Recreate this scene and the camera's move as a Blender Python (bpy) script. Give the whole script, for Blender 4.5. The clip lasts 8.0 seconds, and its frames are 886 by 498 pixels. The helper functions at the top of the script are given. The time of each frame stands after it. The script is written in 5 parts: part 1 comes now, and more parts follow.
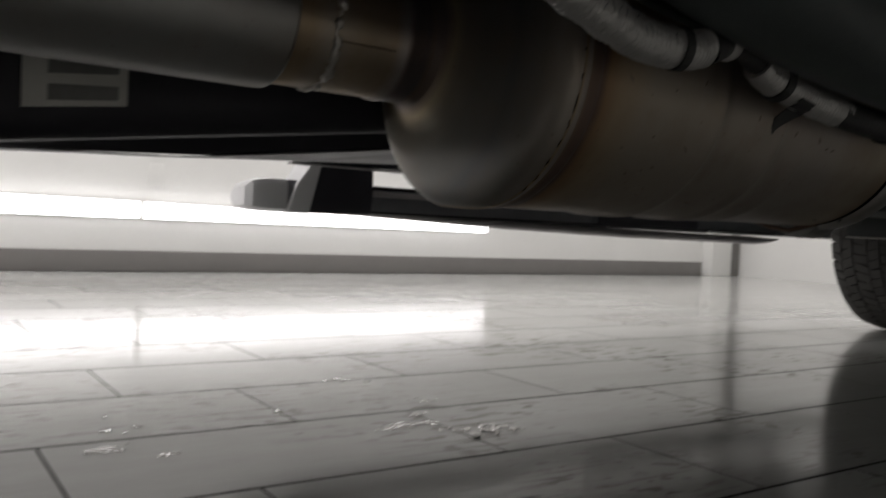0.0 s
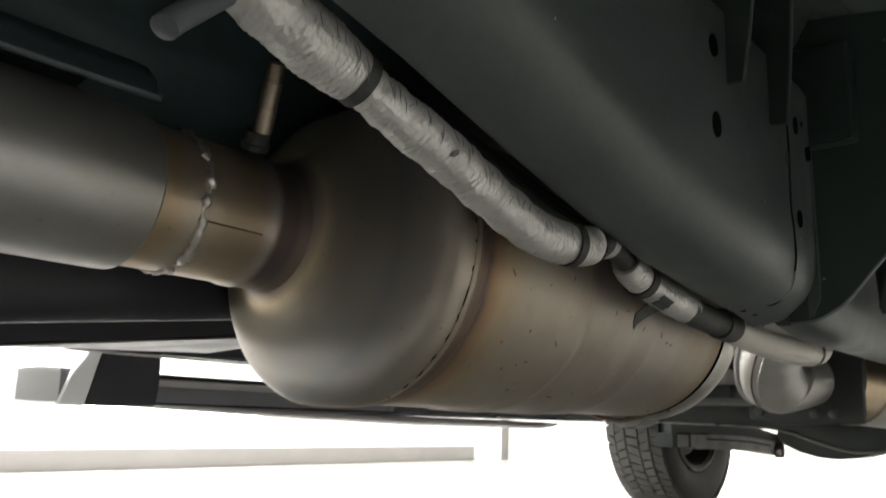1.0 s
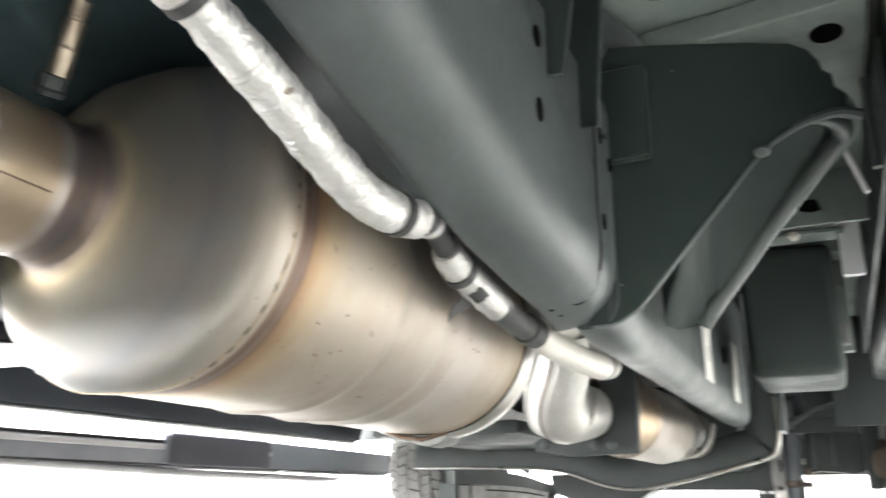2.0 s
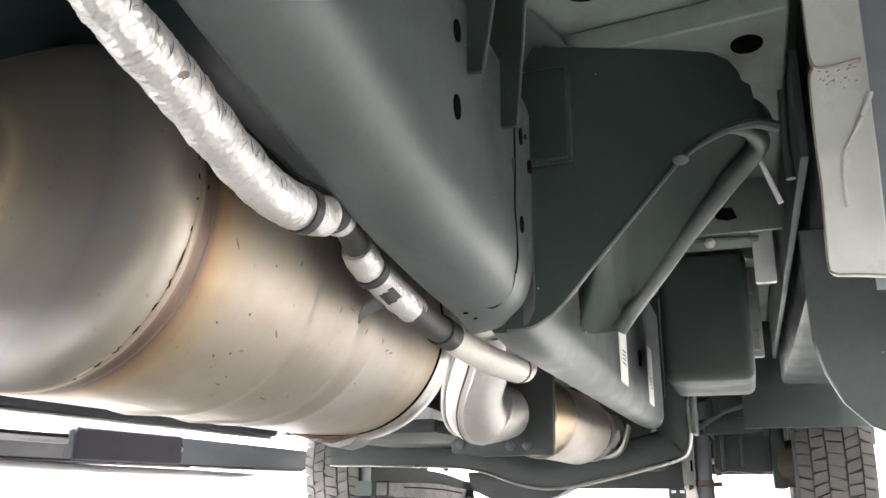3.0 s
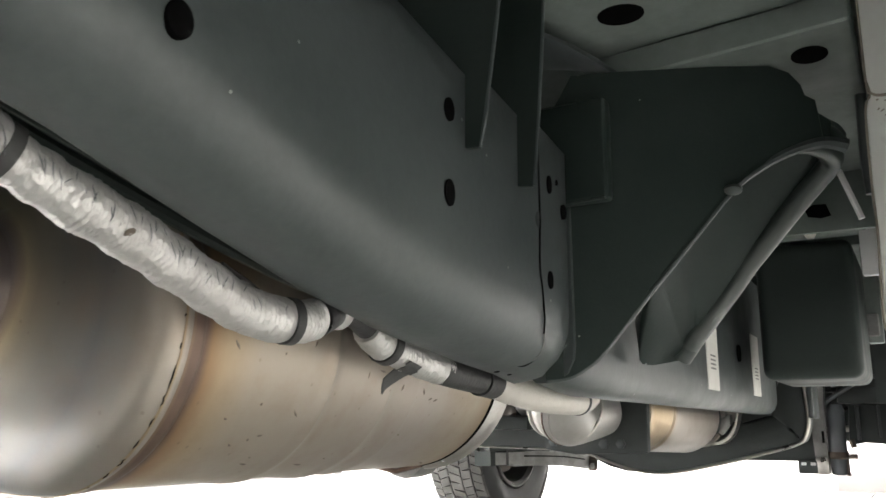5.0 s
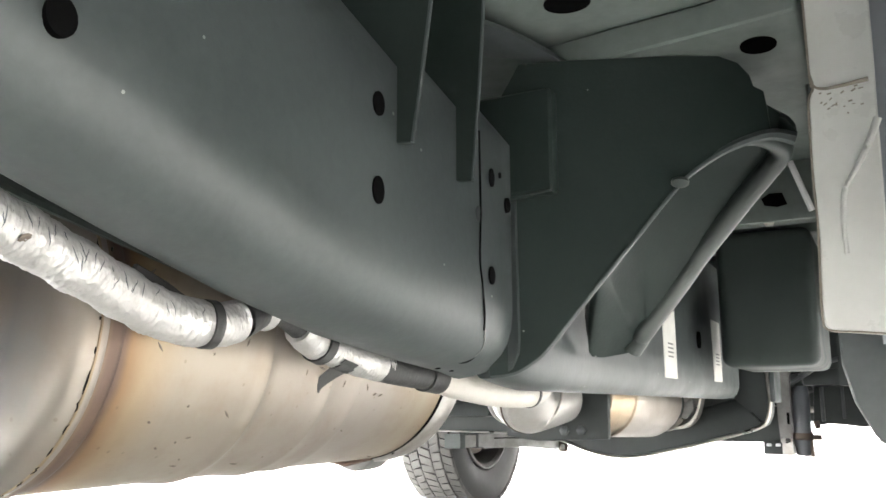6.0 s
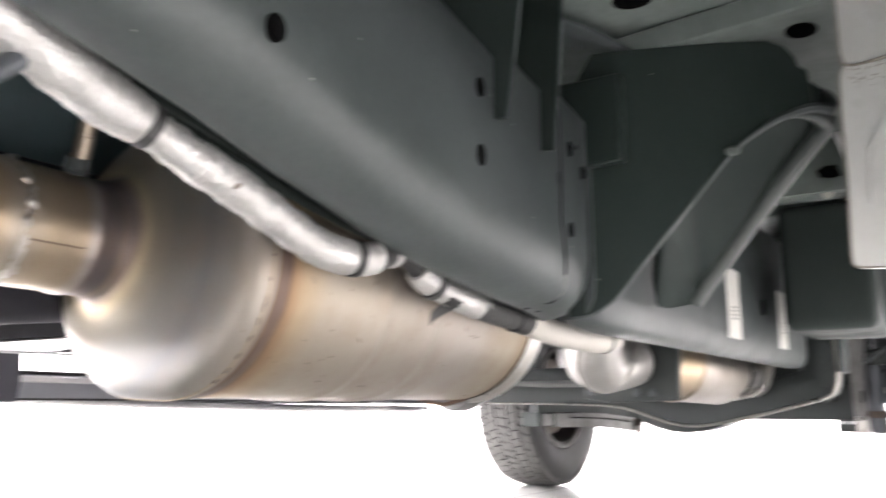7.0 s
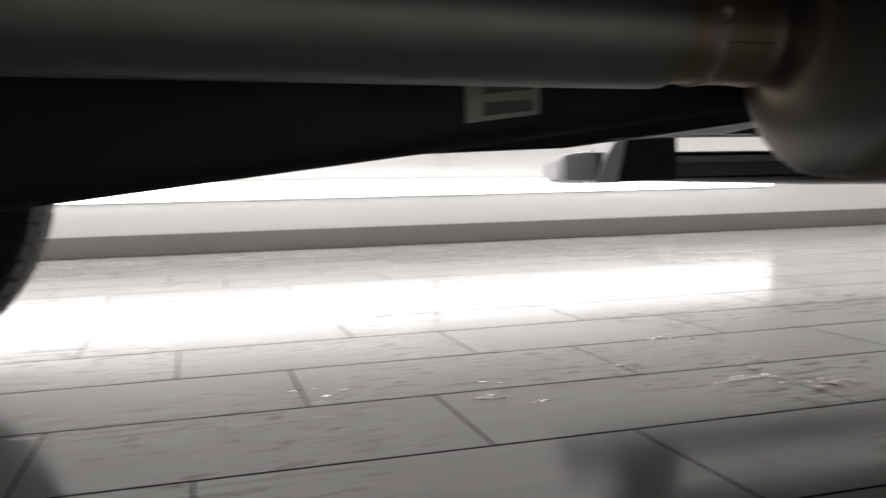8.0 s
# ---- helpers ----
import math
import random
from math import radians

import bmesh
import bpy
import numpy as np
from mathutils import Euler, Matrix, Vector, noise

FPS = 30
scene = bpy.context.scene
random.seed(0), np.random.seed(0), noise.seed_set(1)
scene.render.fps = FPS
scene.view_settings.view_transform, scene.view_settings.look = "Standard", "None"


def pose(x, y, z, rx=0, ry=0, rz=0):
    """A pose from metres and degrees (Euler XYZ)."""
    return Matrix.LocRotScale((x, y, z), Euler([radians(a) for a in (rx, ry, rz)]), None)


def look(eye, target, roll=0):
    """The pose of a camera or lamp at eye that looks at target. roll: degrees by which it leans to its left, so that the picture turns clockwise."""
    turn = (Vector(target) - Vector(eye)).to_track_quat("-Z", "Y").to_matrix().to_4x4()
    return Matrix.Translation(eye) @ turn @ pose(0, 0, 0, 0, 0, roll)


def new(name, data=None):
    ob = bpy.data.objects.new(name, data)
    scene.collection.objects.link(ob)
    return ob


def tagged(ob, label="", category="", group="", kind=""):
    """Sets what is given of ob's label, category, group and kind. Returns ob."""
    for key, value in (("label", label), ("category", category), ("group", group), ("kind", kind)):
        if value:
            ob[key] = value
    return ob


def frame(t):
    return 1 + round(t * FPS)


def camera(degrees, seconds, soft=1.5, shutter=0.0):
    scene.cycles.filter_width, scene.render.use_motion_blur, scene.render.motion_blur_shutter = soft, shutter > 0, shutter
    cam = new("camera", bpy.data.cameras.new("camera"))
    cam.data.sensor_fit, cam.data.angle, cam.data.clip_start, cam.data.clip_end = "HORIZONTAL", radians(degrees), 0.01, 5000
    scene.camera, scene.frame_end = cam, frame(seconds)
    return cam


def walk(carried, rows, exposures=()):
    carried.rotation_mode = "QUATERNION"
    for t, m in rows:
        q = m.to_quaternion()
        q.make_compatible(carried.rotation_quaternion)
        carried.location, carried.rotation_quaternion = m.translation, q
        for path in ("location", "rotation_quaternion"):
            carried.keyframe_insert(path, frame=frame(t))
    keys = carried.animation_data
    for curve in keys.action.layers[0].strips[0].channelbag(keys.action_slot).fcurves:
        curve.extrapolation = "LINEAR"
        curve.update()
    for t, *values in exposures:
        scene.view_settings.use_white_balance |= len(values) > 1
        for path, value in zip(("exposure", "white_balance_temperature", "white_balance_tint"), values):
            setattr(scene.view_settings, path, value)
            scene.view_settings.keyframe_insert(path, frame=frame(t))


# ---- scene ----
cam = camera(56.0, 8.0, shutter=0.35)
PATH = [
    (0, (0.808, 0.698, 0.333), (1.932, 2.352, 0.278), 2.6),
    (0.3, (0.830, 0.749, 0.349), (2.107, 2.287, 0.406), 2.3),
    (0.5, (0.827, 0.766, 0.354), (2.204, 2.211, 0.474), 2.0),
    (0.6, (0.824, 0.777, 0.35), (2.245, 2.173, 0.523), 1.7),
    (1, (0.774, 0.802, 0.343), (2.27, 2.068, 0.744), 1.7),
    (1.5, (0.77, 0.832, 0.304), (2.351, 1.932, 0.845), 0.9),
    (2, (0.796, 0.852, 0.278), (2.535, 1.663, 0.845), 0.1),
    (2.2, (0.811, 0.865, 0.286), (2.608, 1.535, 0.853), -0.8),
    (3.3, (0.822, 0.833, 0.292), (2.625, 1.503, 0.839), 1.0),
    (3.5, (0.814, 0.821, 0.301), (2.573, 1.63, 0.799), 1.7),
    (4, (0.807, 0.795, 0.33), (2.523, 1.718, 0.781), 2.0),
    (4.5, (0.82, 0.767, 0.375), (2.526, 1.72, 0.802), 0.5),
    (4.7, (0.833, 0.758, 0.388), (2.533, 1.721, 0.815), 0.3),
    (5.8, (0.889, 0.725, 0.417), (2.611, 1.667, 0.805), -0.2),
    (6, (0.884, 0.721, 0.419), (2.617, 1.645, 0.793), -0.1),
    (6.5, (0.846, 0.712, 0.406), (2.608, 1.584, 0.772), -0.6),
    (6.8, (0.773, 0.677, 0.366), (2.521, 1.577, 0.730), -0.5),
    (7, (0.74, 0.664, 0.347), (2.387, 1.737, 0.716), 0.1),
    (7.5, (0.705, 0.653, 0.349), (1.913, 2.244, 0.459), 0.5),
    (7.7, (0.660, 0.634, 0.348), (1.645, 2.374, 0.320), -0.1),
    (7.9, (0.628, 0.625, 0.348), (1.352, 2.486, 0.248), -1.2),
    (7.96, (0.622, 0.6245, 0.350), (1.2385, 2.522, 0.207), -1.25),
    (8, (0.618, 0.624, 0.351), (1.191, 2.535, 0.2), -1.3),
]
EXPOSURES = [(0.0, -2.5, 6500, 12.0), (0.3, -2.45, 6530, 9.6), (0.6, -1.8, 6560, 8.0), (1.0, -0.05, 6600, 8.0), (1.5, 1.9, 6100, 9.0), (2.0, 2.2, 6250, 9.0), (2.2, 2.15, 6270, 9.9), (3.3, 2.0, 6400, 15.0), (3.5, 1.8, 6450, 16.0), (4.0, 1.25, 6400, 13.0), (4.5, 1.0, 6550, 10.0), (4.7, 1.05, 6520, 10.2), (5.8, 2.08, 6350, 11.0), (6.0, 2.17, 6350, 11.0), (6.5, 2.15, 6450, 12.0), (6.8, 2.1, 6360, 15.6), (7.0, 2.0, 6300, 18.0), (7.2, 1.4, 6340, 16.4), (7.5, 0.12, 6370, 15.0), (7.8, -1.35, 6430, 13.4), (8.0, -2.25, 6450, 13.0)]
walk(cam, [(t, look(eye, target, roll)) for t, eye, target, roll in PATH], EXPOSURES)

# ---- world and lights ----
world = bpy.data.worlds.new("world")
scene.world = world
world.use_nodes = True
world.node_tree.nodes["Background"].inputs["Color"].default_value = (0.8, 0.88, 1.0, 1)
world.node_tree.nodes["Background"].inputs["Strength"].default_value = 0.05

CEIL = 3.4


def ceiling_lamp_light(x, y, sx, sy, watts):
    data = bpy.data.lights.new("ceiling_lamp_light", "AREA")
    data.shape, data.size, data.size_y, data.energy = "RECTANGLE", sx, sy, watts
    data.color = (1.0, 0.96, 0.965)
    ob = new("ceiling_lamp_light", data)
    ob.matrix_world = pose(x, y, CEIL - 0.08)
    return ob


# unseen lamps added to light the room; the y=-1.7 pair brightens the underside
LAMPS = [(-3.2, 4.2, 260), (0.8, 4.2, 260), (4.8, 4.2, 260), (0.8, -1.7, 14), (4.8, -1.7, 105)]
for lx, ly, watts in LAMPS:
    ceiling_lamp_light(lx, ly, 2.6, 2.2, watts)


# ---- materials ----
def material(name, color, rough=0.5, metal=0.0, color2=None, scale=8.0, fine=90.0, bump=0.1, vary=0.0, amount=0.6, spec=0.5, coat=0.0, stretch=(1, 1, 1), rough_var=0.12):
    """A surface with stains at one scale and grain at a finer one, in metres."""
    m = bpy.data.materials.new(name)
    m.use_nodes = True
    nt = m.node_tree
    n, l = nt.nodes, nt.links
    b = n["Principled BSDF"]
    b.inputs["Roughness"].default_value = rough
    b.inputs["Metallic"].default_value = metal
    b.inputs["Specular IOR Level"].default_value = spec
    b.inputs["Coat Weight"].default_value = coat
    co = n.new("ShaderNodeTexCoord")
    mp = n.new("ShaderNodeMapping")
    mp.inputs["Scale"].default_value = stretch
    l.new(co.outputs["Object"], mp.inputs["Vector"])
    big = n.new("ShaderNodeTexNoise")
    big.inputs["Scale"].default_value = scale
    big.inputs["Detail"].default_value = 5
    big.inputs["Roughness"].default_value = 0.6
    small = n.new("ShaderNodeTexNoise")
    small.inputs["Scale"].default_value = fine
    small.inputs["Detail"].default_value = 4
    l.new(mp.outputs[0], big.inputs["Vector"])
    l.new(mp.outputs[0], small.inputs["Vector"])
    mix = n.new("ShaderNodeMix")
    mix.data_type = "RGBA"
    c2 = color2 or tuple(v * 0.7 for v in color)
    mix.inputs[6].default_value = (*color, 1)
    mix.inputs[7].default_value = (*c2, 1)
    add = n.new("ShaderNodeMath")
    add.operation = "MULTIPLY_ADD"
    l.new(small.outputs["Fac"], add.inputs[0])
    add.inputs[1].default_value = 0.35
    l.new(big.outputs["Fac"], add.inputs[2])
    ramp = n.new("ShaderNodeMapRange")
    ramp.inputs["From Min"].default_value = 0.5
    ramp.inputs["From Max"].default_value = 0.95
    ramp.inputs["To Max"].default_value = amount
    l.new(add.outputs[0], ramp.inputs["Value"])
    l.new(ramp.outputs[0], mix.inputs[0])
    out = mix.outputs[2]
    if vary:
        info = n.new("ShaderNodeObjectInfo")
        hsv = n.new("ShaderNodeHueSaturation")
        mr = n.new("ShaderNodeMapRange")
        mr.inputs["To Min"].default_value = 1 - vary
        mr.inputs["To Max"].default_value = 1 + vary
        l.new(info.outputs["Random"], mr.inputs["Value"])
        l.new(mr.outputs[0], hsv.inputs["Value"])
        l.new(out, hsv.inputs["Color"])
        out = hsv.outputs[0]
    l.new(out, b.inputs["Base Color"])
    rr = n.new("ShaderNodeMapRange")
    rr.inputs["From Min"].default_value = 0.3
    rr.inputs["From Max"].default_value = 0.7
    rr.inputs["To Min"].default_value = max(0.02, rough - rough_var)
    rr.inputs["To Max"].default_value = min(1.0, rough + rough_var)
    l.new(big.outputs["Fac"], rr.inputs["Value"])
    l.new(rr.outputs[0], b.inputs["Roughness"])
    if bump:
        bp = n.new("ShaderNodeBump")
        bp.inputs["Strength"].default_value = bump
        bp.inputs["Distance"].default_value = 0.002
        l.new(small.outputs["Fac"], bp.inputs["Height"])
        l.new(bp.outputs[0], b.inputs["Normal"])
    return m


def glow(name, color, strength):
    m = bpy.data.materials.new(name)
    m.use_nodes = True
    b = m.node_tree.nodes["Principled BSDF"]
    b.inputs["Base Color"].default_value = (0.9, 0.9, 0.9, 1)
    b.inputs["Emission Color"].default_value = (*color, 1)
    b.inputs["Emission Strength"].default_value = strength
    return m


def heat_tinted(name, stops, rough=0.33, metal=1.0, centre=None):
    """Stainless steel with heat colours that follow the pipe's length (x, in metres), or the distance from a centre (y, z), smeared by noise."""
    m = material(name, (0.5, 0.45, 0.4), rough, metal, scale=14, fine=160, bump=0.06, rough_var=0.025)
    nt = m.node_tree
    n, l = nt.nodes, nt.links
    b = n["Principled BSDF"]
    co = n.new("ShaderNodeTexCoord")
    sep = n.new("ShaderNodeSeparateXYZ")
    l.new(co.outputs["Object"], sep.inputs[0])
    along = sep.outputs["X"]
    if centre:
        off = n.new("ShaderNodeVectorMath")
        off.operation = "MULTIPLY_ADD"
        off.inputs[1].default_value = (0, 1, 1)
        off.inputs[2].default_value = (0, -centre[0], -centre[1])
        l.new(co.outputs["Object"], off.inputs[0])
        dist = n.new("ShaderNodeVectorMath")
        dist.operation = "LENGTH"
        l.new(off.outputs[0], dist.inputs[0])
        along = dist.outputs["Value"]
    noi = n.new("ShaderNodeTexNoise")
    noi.inputs["Scale"].default_value = 9.0
    noi.inputs["Detail"].default_value = 6
    l.new(co.outputs["Object"], noi.inputs["Vector"])
    mad = n.new("ShaderNodeMath")
    mad.operation = "MULTIPLY_ADD"
    l.new(noi.outputs["Fac"], mad.inputs[0])
    mad.inputs[1].default_value = 0.018
    l.new(along, mad.inputs[2])
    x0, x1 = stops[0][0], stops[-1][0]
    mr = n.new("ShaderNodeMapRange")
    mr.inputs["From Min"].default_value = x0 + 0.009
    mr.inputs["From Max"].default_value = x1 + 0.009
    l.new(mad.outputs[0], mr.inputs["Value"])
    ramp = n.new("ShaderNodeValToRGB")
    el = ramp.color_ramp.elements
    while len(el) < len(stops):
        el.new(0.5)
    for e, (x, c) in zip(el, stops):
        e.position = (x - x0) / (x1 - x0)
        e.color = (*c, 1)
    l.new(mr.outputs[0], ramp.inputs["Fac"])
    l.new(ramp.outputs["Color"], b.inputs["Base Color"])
    return m


def mottled(m, amount, scale=22.0):
    """Adds burnt brown mottling and small dark spatter."""
    n, l = m.node_tree.nodes, m.node_tree.links
    b = n["Principled BSDF"]
    src = b.inputs["Base Color"].links[0].from_socket
    co = n.new("ShaderNodeTexCoord")
    mp = n.new("ShaderNodeMapping")
    mp.inputs["Scale"].default_value = (1.0, 0.9, 0.9)
    l.new(co.outputs["Object"], mp.inputs["Vector"])
    blot = n.new("ShaderNodeTexNoise")
    blot.inputs["Scale"].default_value = scale
    blot.inputs["Detail"].default_value = 8
    blot.inputs["Roughness"].default_value = 0.62
    l.new(mp.outputs[0], blot.inputs["Vector"])
    mr = n.new("ShaderNodeMapRange")
    mr.interpolation_type = "SMOOTHSTEP"
    mr.inputs["From Min"].default_value = 0.40
    mr.inputs["From Max"].default_value = 0.75
    mr.inputs["To Max"].default_value = amount
    l.new(blot.outputs["Fac"], mr.inputs["Value"])
    mix = n.new("ShaderNodeMix")
    mix.data_type = "RGBA"
    l.new(mr.outputs[0], mix.inputs[0])
    l.new(src, mix.inputs[6])
    mix.inputs[7].default_value = (0.24, 0.165, 0.105, 1)
    v = n.new("ShaderNodeTexVoronoi")
    v.inputs["Scale"].default_value = 55.0
    l.new(mp.outputs[0], v.inputs["Vector"])
    lt = n.new("ShaderNodeMapRange")
    lt.inputs["From Min"].default_value = 0.10
    lt.inputs["From Max"].default_value = 0.05
    lt.inputs["To Max"].default_value = amount
    l.new(v.outputs["Distance"], lt.inputs["Value"])
    mix2 = n.new("ShaderNodeMix")
    mix2.data_type = "RGBA"
    l.new(lt.outputs[0], mix2.inputs[0])
    l.new(mix.outputs[2], mix2.inputs[6])
    mix2.inputs[7].default_value = (0.10, 0.07, 0.05, 1)
    l.new(mix2.outputs[2], b.inputs["Base Color"])
    return m


def specked(m):
    """Adds sparse pale dust specks."""
    n, l = m.node_tree.nodes, m.node_tree.links
    b = n["Principled BSDF"]
    src = b.inputs["Base Color"].links[0].from_socket
    co = n.new("ShaderNodeTexCoord")
    v = n.new("ShaderNodeTexVoronoi")
    v.inputs["Scale"].default_value = 28.0
    l.new(co.outputs["Object"], v.inputs["Vector"])
    lt = n.new("ShaderNodeMath")
    lt.operation = "LESS_THAN"
    lt.inputs[1].default_value = 0.042
    l.new(v.outputs["Distance"], lt.inputs[0])
    mix = n.new("ShaderNodeMix")
    mix.data_type = "RGBA"
    l.new(lt.outputs[0], mix.inputs[0])
    l.new(src, mix.inputs[6])
    mix.inputs[7].default_value = (0.24, 0.25, 0.24, 1)
    l.new(mix.outputs[2], b.inputs["Base Color"])
    return m


def crinkled(m):
    """Adds the folds of crumpled foil."""
    n, l = m.node_tree.nodes, m.node_tree.links
    b = n["Principled BSDF"]
    old = b.inputs["Normal"].links[0].from_socket
    co = n.new("ShaderNodeTexCoord")
    mp = n.new("ShaderNodeMapping")
    mp.inputs["Scale"].default_value = (1.3, 0.7, 0.8)
    mp.inputs["Rotation"].default_value = (0.3, 0.7, 0.5)
    l.new(co.outputs["Object"], mp.inputs["Vector"])
    v = n.new("ShaderNodeTexVoronoi")
    v.inputs["Scale"].default_value = 270.0
    l.new(mp.outputs[0], v.inputs["Vector"])
    bp = n.new("ShaderNodeBump")
    bp.inputs["Strength"].default_value = 0.36
    bp.inputs["Distance"].default_value = 0.003
    nz = n.new("ShaderNodeTexNoise")
    nz.inputs["Scale"].default_value = 70.0
    nz.inputs["Detail"].default_value = 3
    nz.inputs["Distortion"].default_value = 1.5
    l.new(co.outputs["Object"], nz.inputs["Vector"])
    add = n.new("ShaderNodeMath")
    add.operation = "ADD"
    l.new(v.outputs["Distance"], add.inputs[0])
    l.new(nz.outputs["Fac"], add.inputs[1])
    l.new(add.outputs[0], bp.inputs["Height"])
    l.new(old, bp.inputs["Normal"])
    l.new(bp.outputs[0], b.inputs["Normal"])
    return m


def streaked(m):
    """Adds the long low waves and dirt streaks of a stone-look glaze."""
    n, l = m.node_tree.nodes, m.node_tree.links
    b = n["Principled BSDF"]
    old = b.inputs["Normal"].links[0].from_socket
    src = b.inputs["Base Color"].links[0].from_socket
    geo = n.new("ShaderNodeNewGeometry")
    mp = n.new("ShaderNodeMapping")
    mp.inputs["Scale"].default_value = (5, 70, 1)
    mp.inputs["Rotation"].default_value = (0, 0, 0.06)
    l.new(geo.outputs["Position"], mp.inputs["Vector"])
    w = n.new("ShaderNodeTexNoise")
    w.inputs["Scale"].default_value = 1.0
    w.inputs["Detail"].default_value = 5
    w.inputs["Distortion"].default_value = 0.6
    l.new(mp.outputs[0], w.inputs["Vector"])
    patch = n.new("ShaderNodeTexNoise")
    patch.inputs["Scale"].default_value = 2.2
    patch.inputs["Detail"].default_value = 3
    l.new(geo.outputs["Position"], patch.inputs["Vector"])
    where = n.new("ShaderNodeMapRange")
    where.inputs["From Min"].default_value = 0.47
    where.inputs["From Max"].default_value = 0.60
    l.new(patch.outputs["Fac"], where.inputs["Value"])
    line_ = n.new("ShaderNodeMapRange")
    line_.inputs["From Min"].default_value = 0.56
    line_.inputs["From Max"].default_value = 0.68
    l.new(w.outputs["Fac"], line_.inputs["Value"])
    amt = n.new("ShaderNodeMath")
    amt.operation = "MULTIPLY"
    l.new(where.outputs[0], amt.inputs[0])
    l.new(line_.outputs[0], amt.inputs[1])
    half = n.new("ShaderNodeMath")
    half.operation = "MULTIPLY"
    half.inputs[1].default_value = 0.9
    dull = n.new("ShaderNodeMath")
    dull.operation = "MAXIMUM"
    l.new(amt.outputs[0], dull.inputs[0])
    l.new(dull.outputs[0], half.inputs[0])
    mix = n.new("ShaderNodeMix")
    mix.data_type = "RGBA"
    l.new(half.outputs[0], mix.inputs[0])
    l.new(src, mix.inputs[6])
    mix.inputs[7].default_value = (0.20, 0.18, 0.16, 1)
    l.new(mix.outputs[2], b.inputs["Base Color"])
    bp = n.new("ShaderNodeBump")
    bp.inputs["Strength"].default_value = 0.14
    bp.inputs["Distance"].default_value = 0.0010
    l.new(w.outputs["Fac"], bp.inputs["Height"])
    l.new(old, bp.inputs["Normal"])
    mp2 = n.new("ShaderNodeMapping")
    mp2.inputs["Scale"].default_value = (16, 42, 1)
    l.new(geo.outputs["Position"], mp2.inputs["Vector"])
    pit = n.new("ShaderNodeTexNoise")
    pit.inputs["Scale"].default_value = 1.0
    pit.inputs["Detail"].default_value = 2
    l.new(mp2.outputs[0], pit.inputs["Vector"])
    deep = n.new("ShaderNodeMapRange")
    deep.interpolation_type = "SMOOTHSTEP"
    deep.inputs["From Min"].default_value = 0.54
    deep.inputs["From Max"].default_value = 0.66
    l.new(pit.outputs["Fac"], deep.inputs["Value"])
    only = n.new("ShaderNodeMath")
    only.operation = "MULTIPLY"
    l.new(deep.outputs[0], only.inputs[0])
    l.new(where.outputs[0], only.inputs[1])
    bp2 = n.new("ShaderNodeBump")
    bp2.invert = True
    bp2.inputs["Strength"].default_value = 0.22
    bp2.inputs["Distance"].default_value = 0.0008
    l.new(only.outputs[0], bp2.inputs["Height"])
    l.new(bp.outputs[0], bp2.inputs["Normal"])
    l.new(bp2.outputs[0], b.inputs["Normal"])
    l.new(only.outputs[0], dull.inputs[1])
    rough = n.new("ShaderNodeMath")
    rough.operation = "MULTIPLY_ADD"
    rough.inputs[1].default_value = 0.12
    l.new(dull.outputs[0], rough.inputs[0])
    l.new(b.inputs["Roughness"].links[0].from_socket, rough.inputs[2])
    l.new(rough.outputs[0], b.inputs["Roughness"])
    gloss = n.new("ShaderNodeMapRange")
    gloss.inputs["To Min"].default_value = 0.58
    gloss.inputs["To Max"].default_value = 0.34
    l.new(dull.outputs[0], gloss.inputs["Value"])
    l.new(gloss.outputs[0], b.inputs["Specular IOR Level"])
    return m


M_TILE = streaked(material("glazed_stone_tile", (0.51, 0.52, 0.50), 0.13, 0, (0.41, 0.40, 0.38), scale=5, fine=60, bump=0.03, vary=0.07, stretch=(0.5, 3, 1), rough_var=0.03))
M_GROUT = material("dark_grout", (0.022, 0.021, 0.02), 0.9, 0, scale=20, fine=200, spec=0.0)
M_WALL = material("white_wall_paint", (0.78, 0.78, 0.76), 0.55, 0, (0.70, 0.70, 0.68), scale=2, fine=50, bump=0.04)
M_BASE = material("grey_baseboard", (0.18, 0.172, 0.165), 0.45, 0, (0.15, 0.142, 0.135), scale=4, fine=70, bump=0.03)
M_CEIL = material("ceiling_paint", (0.75, 0.75, 0.74), 0.7, 0, scale=2, fine=40)
M_STRIP = glow("lit_strip", (1.0, 0.972, 0.975), 30.0)
M_LAMP = glow("lit_diffuser", (1.0, 0.97, 0.93), 8.0)
M_FRAME = specked(material("satin_chassis_paint", (0.044, 0.053, 0.053), 0.40, 0, (0.080, 0.092, 0.092), scale=7, fine=140, bump=0.08))
M_BLACK = material("black_coated_steel", (0.040, 0.046, 0.045), 0.5, 0, (0.058, 0.064, 0.062), scale=9, fine=120, bump=0.08, spec=0.25)
M_SHIELD = material("dull_heat_shield", (0.045, 0.062, 0.068), 0.55, 0, (0.035, 0.047, 0.053), scale=9, fine=120, bump=0.15)
M_TUNNEL = material("tunnel_primer", (0.085, 0.125, 0.135), 0.45, 0, (0.06, 0.09, 0.10), scale=5, fine=90, bump=0.1)
M_BED = material("grey_bed_primer", (0.48, 0.53, 0.54), 0.55, 0, (0.36, 0.41, 0.42), scale=5, fine=90, bump=0.1)
M_PLASTIC = specked(material("black_moulded_plastic", (0.022, 0.031, 0.028), 0.42, 0, (0.031, 0.041, 0.038), scale=12, fine=260, bump=0.12, spec=0.12))
